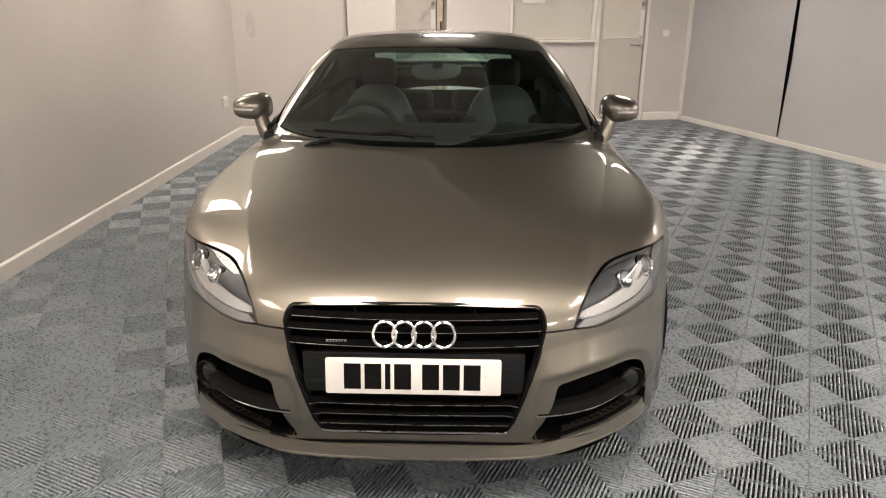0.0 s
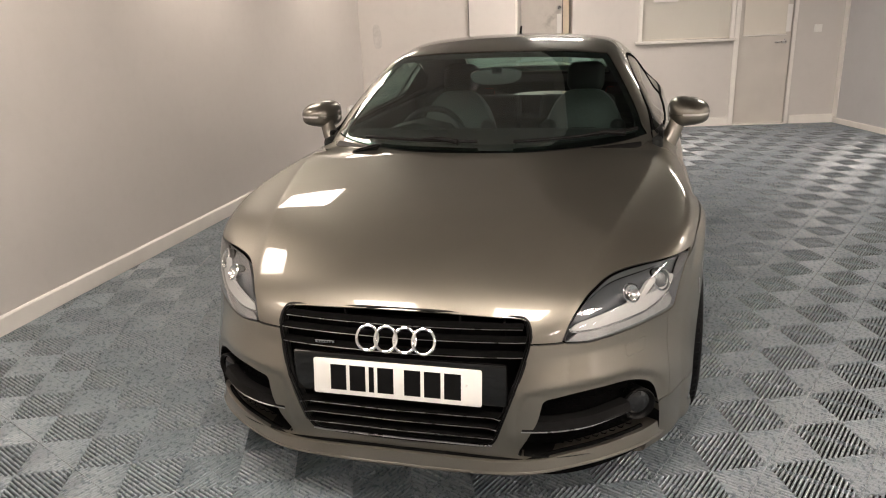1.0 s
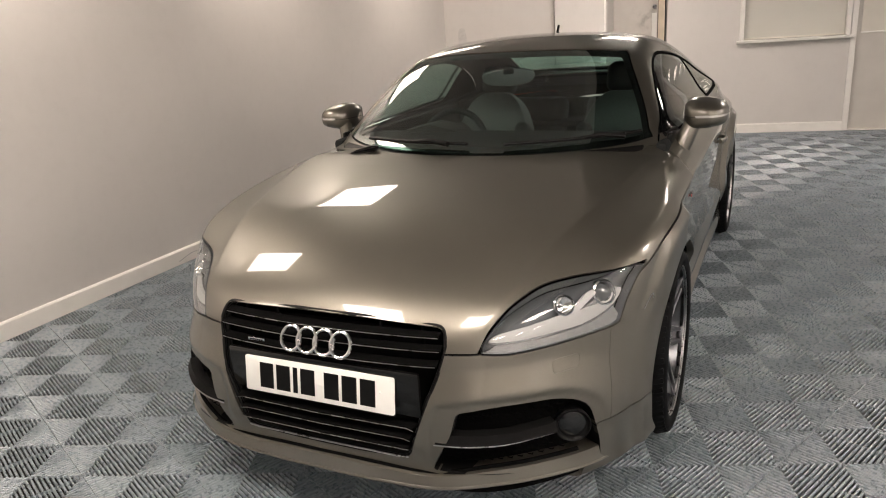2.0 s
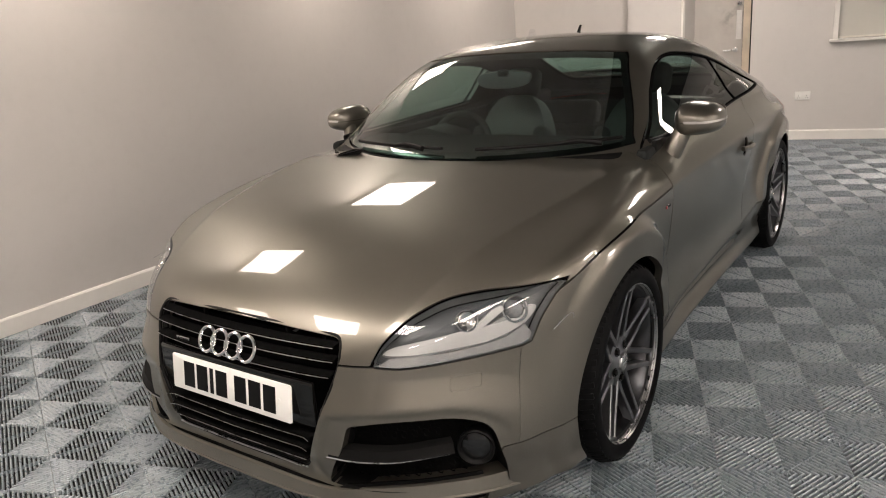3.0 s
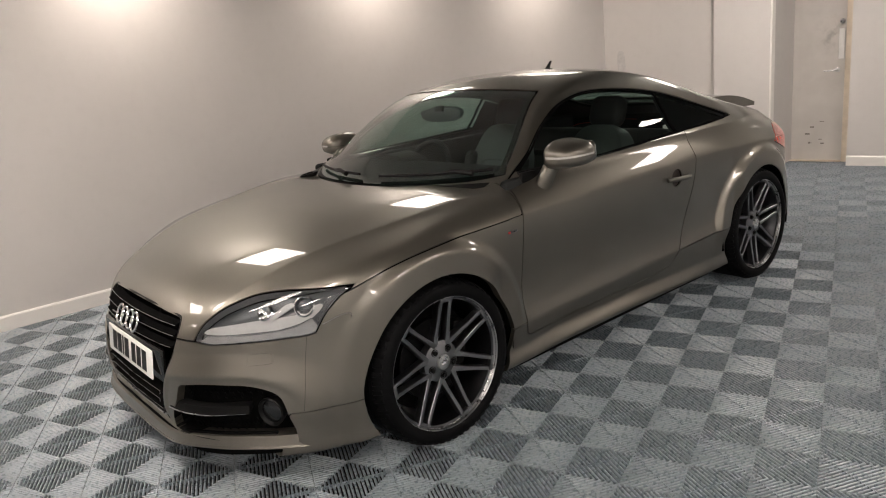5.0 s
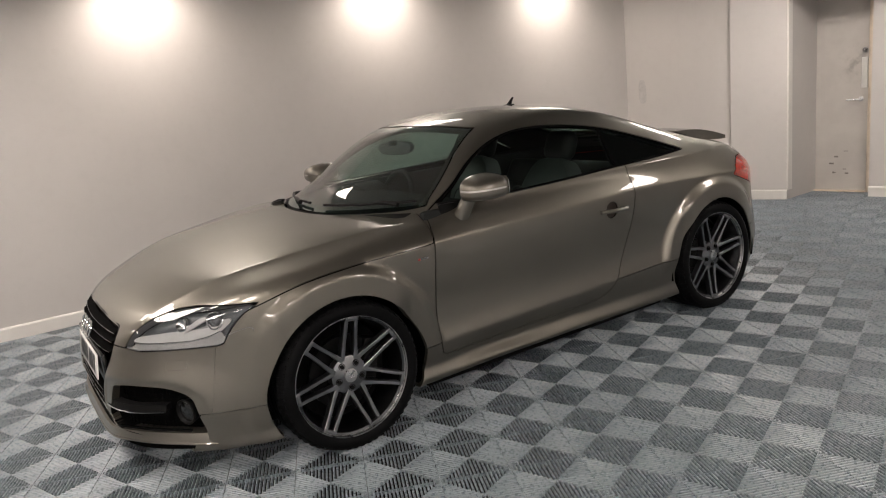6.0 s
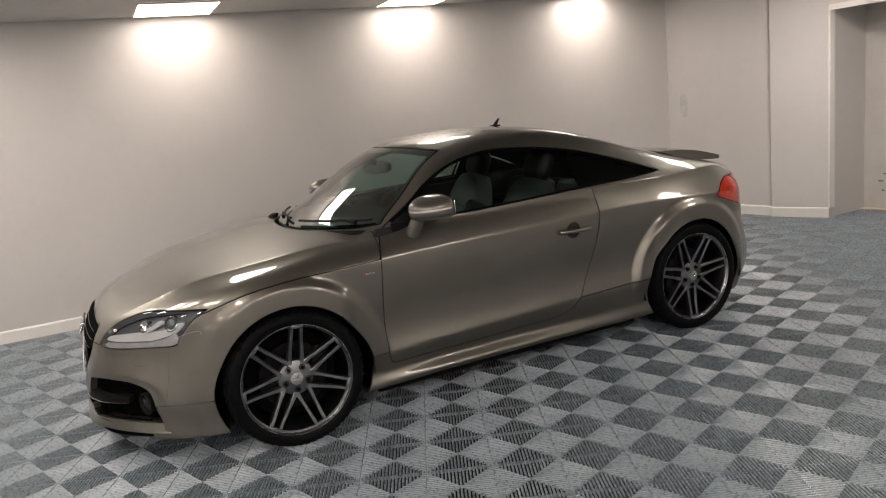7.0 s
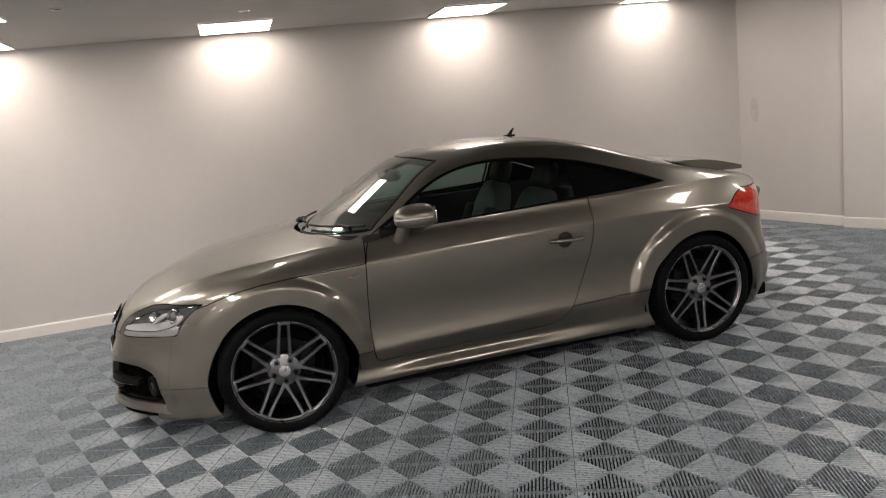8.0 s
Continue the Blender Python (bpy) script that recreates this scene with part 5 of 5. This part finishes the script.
# ceiling light panels, the unseen ones from (4.20, 2.19) on added as fill
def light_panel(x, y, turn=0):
    t = thing("ceiling_light", pose(x, y, CEIL, 0, 0, turn), "square recessed white ceiling light panel, switched on, some added as fill light", "light", "ceiling light panels")
    part("diffuser", box(0, 0, -0.010, PANEL - 0.02, PANEL - 0.02, 0.006), PANEL_DIM if x < -1.9 else PANEL_FILL if x > 4 or y < -3.5 else PANEL_BACK if (x > 2.1 and y < 0) or y > 4.5 else PANEL_EMIT, t, smooth=False)
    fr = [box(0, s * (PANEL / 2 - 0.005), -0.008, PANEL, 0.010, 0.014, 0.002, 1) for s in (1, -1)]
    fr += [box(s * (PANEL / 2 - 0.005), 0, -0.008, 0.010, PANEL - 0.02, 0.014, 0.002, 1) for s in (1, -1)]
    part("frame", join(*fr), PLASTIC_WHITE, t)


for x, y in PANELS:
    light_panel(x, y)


# ---- floor tiles ----
TP, TA = 0.2804, 65.8
T0 = (1.452, 0.974)


def tile_geo():
    """One square tile of four ribbed triangles."""
    n, h, e = 19, TP / 2, 0.0016
    pitch = TP / n
    w = pitch * 0.55 / 2
    V, F = [], []

    def rib(c, sgn, across):
        lo, hi = c - w, c + w
        if max(abs(lo), abs(hi)) + 0.001 >= h - e:
            return
        k = len(V)
        # five lines along the rib: foot, shoulder, crown, shoulder, foot
        for b, z in ((lo, -0.012), (c - 0.94 * w, -0.0035), (c - 0.55 * w, -0.0009), (c, 0.0), (c + 0.55 * w, -0.0009), (c + 0.94 * w, -0.0035), (hi, -0.012)):
            for a in (h - e, abs(b) + 0.0006):
                V.append((sgn * a, b, z) if not across else (b, sgn * a, z))
        fl = (sgn < 0) != across
        for q in range(6):
            f = (k + 2 * q, k + 2 * q + 2, k + 2 * q + 3, k + 2 * q + 1)
            F.append(f[::-1] if not fl else f)
        for o in (0, 1):
            F.append(tuple(k + o + 2 * q for q in ((0, 1, 5, 6))))

    for i in range(n):
        c = -h + (i + 0.5) * pitch
        for sgn in (1, -1):
            rib(c, sgn, False)
            rib(c, sgn, True)
    # flush strip round the edge
    b = 0.0016
    for q in range(4):
        m4 = np.array([(1, 0), (0, 1), (-1, 0), (0, -1)][q])
        p4 = np.array([-m4[1], m4[0]])
        k = len(V)
        for d, z in ((h - 0.0006, -0.014), (h - 0.0006, -0.0006), (h - b, -0.0006), (h - b, -0.014)):
            for a in (-1, 1):
                V.append((*(m4 * d + p4 * a * (d - 0.0001)), z))
        for o in range(3):
            F.append((k + 2 * o, k + 2 * o + 1, k + 2 * o + 3, k + 2 * o + 2))
    return np.array(V), F


tile_mesh = add_mesh("tile", tile_geo(), TILE, angle=50)
floor_ob = bpy.data.objects["floor"]
ca, sa = math.cos(radians(TA)), math.sin(radians(TA))
poly = np.array(outline)
near, far = [], []
for i in range(-45, 46):
    for j in range(-45, 46):
        u, v = (i + 0.5) * TP, (j + 0.5) * TP
        px, py = T0[0] + u * ca - v * sa, T0[1] + u * sa + v * ca
        d = inside(np.array([px]), np.array([py]), poly)[0]
        if d > (0.16 if px < 0.5 or py > 2.5 else 0.02):
            continue
        # the stretch of floor along the car's open side and nose comes first
        near.append((np.hypot(max(0, abs(px - 1.7) - 0.9), max(0, abs(py - 0.4) - 1.6)), px, py))
near.sort()
TILES = near
for _, px, py in TILES[:300]:
    o = new("tile", tile_mesh)
    o.parent = floor_ob
    o.matrix_basis = pose(px, py, 0, 0, 0, TA)
tv, tf = tile_geo()
rot = tv @ np.array(pose(0, 0, 0, 0, 0, TA))[:3, :3].T
k = len(tv)
allv = np.vstack([rot + [px, py, 0] for _, px, py in TILES[300:]])
base = np.array(tf)
allf = np.vstack([base + i * k for i in range(len(TILES) - 300)])
far_tiles = part("more_tiles", (allv, allf.tolist()), TILE, floor_ob, angle=50)
tagged(far_tiles, "grey ribbed plastic floor tiles", kind="stuff")


# ---- doors, window and small fittings on the back wall ----
def at_back(s, out=0.0, z=0.0):
    """A pose on the back wall: x along it, y into the room's back, z up."""
    p = along(B0, BACK, s, out)
    return pose(p[0], p[1], z, 0, 0, BACK)


def make_soiled():
    """Door paint with a hand-worn dark smudge round the lock."""
    m, nt, b = mat_base("soiled_door_paint")
    nz, rp = noise_ramp(nt, 4.0, (0.53, 0.50, 0.465), (0.585, 0.555, 0.515))
    tc = nt.nodes.new("ShaderNodeTexCoord")
    sub = nt.nodes.new("ShaderNodeVectorMath")
    sub.operation = "DISTANCE"
    sub.inputs[1].default_value = (0.49, 0.02, 1.30)
    nt.links.new(tc.outputs["Object"], sub.inputs[0])
    near = node(nt, "ShaderNodeMapRange", From_Min=0.02, From_Max=0.24, To_Min=0.75, To_Max=0.0)
    nt.links.new(sub.outputs["Value"], near.inputs["Value"])
    nz2, rp2 = noise_ramp(nt, 11.0, (0, 0, 0), (1, 1, 1), 0.42, 0.68)
    mul = nt.nodes.new("ShaderNodeMath")
    mul.operation = "MULTIPLY"
    nt.links.new(near.outputs[0], mul.inputs[0])
    nt.links.new(rp2.outputs[0], mul.inputs[1])
    nt.links.new(mix_rgb(nt, rp.outputs[0], (0.20, 0.185, 0.165), mul.outputs[0]), b.inputs["Base Color"])
    b.inputs["Roughness"].default_value = 0.45
    return m


def door_set(name, s0, s1, knob, glazed, label, frame_mat, out=0.0):
    d = tagged(new(name), label, "door", kind="structure")
    d.matrix_basis = at_back(s0, out)
    w = s1 - s0
    part("door_leaf", box(w / 2, 0.045, DH / 2, w - 0.008, 0.044, DH - 0.012, 0.003, 1), DOOR_PAINT if glazed else make_soiled(), d)
    for x, sx in ((-0.028, 0.056), (w + (0.020 if glazed else 0.036), 0.040 if glazed else 0.072)):
        part("architrave", box(x, -0.009, DH / 2 + 0.025, sx, 0.018, DH + 0.05, 0.004, 1), SKIRT_WHITE if not (frame_mat and x > 0) else frame_mat, d)
    part("architrave_head", box(w / 2, -0.009, DH + 0.028, w - 0.001, 0.018, 0.056, 0.004, 1), SKIRT_WHITE, d)
    part("threshold", box(w / 2, 0.02, 0.006, w, 0.10, 0.012, 0.003, 1), frame_mat or SKIRT_WHITE, d)
    kx = w - 0.07 if knob > 0 else 0.07
    h = part("door_handle", join(moved(lathe([(0.0, 0.0), (0.024, 0.0), (0.025, 0.006), (0.020, 0.009), (0.0, 0.010)], 24, "z"), pose(kx, 0.022, 0.942, 90)),
                                 tube([(kx, 0.020, 0.942), (kx, -0.025, 0.942), (kx - knob * 0.02, -0.034, 0.942), (kx - knob * 0.12, -0.034, 0.939)], 0.0085, 10)), ALLOY_BRIGHT, d, "brushed lever handle")
    part("lock_plate", box(kx + knob * 0.028, 0.019, 1.20, 0.055, 0.012, 0.30, 0.003, 1), PLASTIC_WHITE, d)
    part("lock_knob", moved(lathe([(0.0, 0.03), (0.018, 0.028), (0.022, 0.012), (0.026, 0.0)], 20, "z"), pose(kx + knob * 0.028, 0.014, 1.42, 90)), ALLOY, d)
    if glazed:
        g0, g1, z0, z1 = 0.05, w - 0.06, 1.02, 1.90
        part("blind", box((g0 + g1) / 2, 0.020, (z0 + z1) / 2, g1 - g0, 0.006, z1 - z0, 0.001, 1), BLIND, d, "cream roller blind over the door glass")
        part("blind_rail", box((g0 + g1) / 2, 0.016, z0, g1 - g0 + 0.01, 0.014, 0.014, 0.003, 1), SKIRT_WHITE, d)
    else:
        scuffs = simple("scuff", (0.22, 0.20, 0.18), 0.6, vary=0.4, scale=60)
        rnd = random.Random(4)
        for _ in range(7):
            part("scuff_mark", box(w * 0.55 + rnd.uniform(-0.09, 0.09), 0.0225, 0.30 + rnd.uniform(-0.14, 0.18), rnd.uniform(0.012, 0.05), 0.0012, rnd.uniform(0.004, 0.02), 0.0004, 1), scuffs, d)


door_set("door_1", 0.0, 0.575, 1, False, "closed pale grey flush door with dark scuffs low down", WOOD, -RECESS)
door_set("door_2", D2A + 0.004, D2B - 0.004, 1, True, "closed pale grey door with a cream blind over its glass", None)

win = tagged(new("window_1"), "white framed internal window with a cream blind drawn", "window", kind="structure")
win.matrix_basis = at_back(W1A)
w, h = W1B - W1A, WZ1 - WZ0
part("blind", box(w / 2, 0.05, WZ0 + h / 2, w - 0.01, 0.008, h - 0.01, 0.001, 1), BLIND, win, "cream blind behind the pane")
for x in (0.02, w - 0.02):
    part("window_frame", box(x, 0.0, WZ0 + h / 2, 0.044, 0.05, h - 0.001, 0.004, 1), SKIRT_WHITE, win)
part("window_frame", box(w / 2, 0.0, WZ1 - 0.02, w - 0.09, 0.05, 0.044, 0.004, 1), SKIRT_WHITE, win)
part("window_sill", box(w / 2, -0.018, WZ0 - 0.012, w + 0.06, 0.10, 0.028, 0.006, 2), SKIRT_WHITE, win)
part("pane", box(w / 2, 0.012, WZ0 + h / 2, w - 0.09, 0.004, h - 0.05), LENS_GLASS, win, smooth=False).visible_shadow = False
note = thing("notice", at_back(W1A + 0.30, -0.004, 1.58), "white paper notice with rows of plain print", "notice")
part("paper", box(0, 0, 0, 0.28, 0.001, 0.30), PLASTIC_WHITE, note, smooth=False)
for k in range(9):
    part("print_bar", box(-0.01 * (k % 3), -0.0012, 0.12 - k * 0.028, 0.22 - 0.03 * (k % 2), 0.001, 0.007), simple("grey_print", (0.35, 0.35, 0.34), 0.7), note, smooth=False)


def wall_plate(name, s, z, w, h, label, cat, toggles):
    t = thing(name, at_back(s, 0.0, z), label, cat)
    part("plate", box(0, -0.005, 0, w, 0.010, h, 0.003, 2), PLASTIC_WHITE, t)
    for x in toggles:
        part("rocker", box(x, -0.011, 0, 0.012, 0.004, 0.022, 0.0015, 1), PLASTIC_WHITE, t)
    return t


sock = wall_plate("power_socket", 1.18, 0.455, 0.146, 0.086, "white double power socket on the grey wall", "socket", (-0.012, 0.012))
for x in (-0.038, 0.038):
    for dx, dz in ((0, -0.002), (-0.011, -0.022), (0.011, -0.022)):
        part("pin_hole", box(x + dx, -0.0104, dz, 0.004 if dx == 0 else 0.007, 0.001, 0.008 if dx == 0 else 0.004), BLACK_FLAT, sock, smooth=False)
wall_plate("light_switch", 3.435, 1.075, 0.086, 0.086, "white light switch beside the door", "light switch", (0.0,))

# trim in the corner of the back wall and the panelled wall
tagged(part("trim", rail(along(B1, RIGHT, 0.002, 0.014), along(B1, RIGHT, 0.07, 0.014), 0.07, CEIL, 0.014), SKIRT_WHITE, smooth=False), "white corner trim", "trim", kind="structure")
# dark open joint between two wall panels
lo0, lo1, up0, up1, tp0, tp1 = (along(B1, RIGHT, GAPS + d, 0.0155) for d in (0.003, 0.006, -0.004, 0.042, 0.000, 0.014))
jv = [(*lo0, 0.08), (*lo1, 0.08), (*up1, 0.85), (*tp1, CEIL), (*tp0, CEIL), (*up0, 0.85)]
jb = [(x - 0.010 * math.sin(radians(-RIGHT)), y - 0.010 * math.cos(radians(RIGHT)), z) for x, y, z in jv]
tagged(part("joint", (np.array(jv + jb), [(0, 1, 2, 3, 4, 5)] + [(k, k + 6, (k + 1) % 6 + 6, (k + 1) % 6) for k in range(6)]), BLACK_FLAT, smooth=False),
       "dark open joint between wall panels", "joint", kind="structure")

# blank wall box near the corner, and small socket low on the corner wall
pb = along(C0, BACK, 0.20, 0.0)
patch = thing("wall_patch", pose(pb[0], pb[1], 1.20, 0, 0, BACK), "faint grey filled patch on the wall", "patch")
part("filler", moved(prism(curve_through([(-0.04, -0.11), (0.035, -0.12), (0.045, 0.0), (0.02, 0.12), (-0.045, 0.10)], 30), 0.0015), pose(0, -0.0005, 0, 90)), simple("filler_grey", (0.52, 0.505, 0.49), 0.7, vary=0.15), patch)

# small white socket box low on the long wall, near the corner
ws = thing("wall_socket", pose(WALL_X - 0.005, 4.87, 0.445, 0, 0, 90), "small white socket box low on the grey wall", "socket")
part("plate", box(0, -0.014, 0, 0.146, 0.030, 0.100, 0.004, 2), PLASTIC_WHITE, ws)
for x in (-0.036, 0.036):
    part("rocker", box(x, -0.030, 0.018, 0.014, 0.004, 0.022, 0.0015, 1), PLASTIC_WHITE, ws)

# small unlit ceiling spots
for x, y in ((-1.31, 0.18), (-0.78, -1.0), (-1.31, 2.3)):
    sp = thing("ceiling_spot", (x, y, CEIL), "small unlit recessed ceiling spotlight", "spotlight", "ceiling spotlights")
    part("spot_ring", lathe([(0.026, 0.0), (0.028, -0.006), (0.040, -0.006), (0.044, 0.0)], 32, "z"), ALLOY_BRIGHT, sp)
    part("spot_glass", lathe([(0.0, -0.002), (0.027, -0.002)], 24, "z"), BLACK_GLOSS, sp)
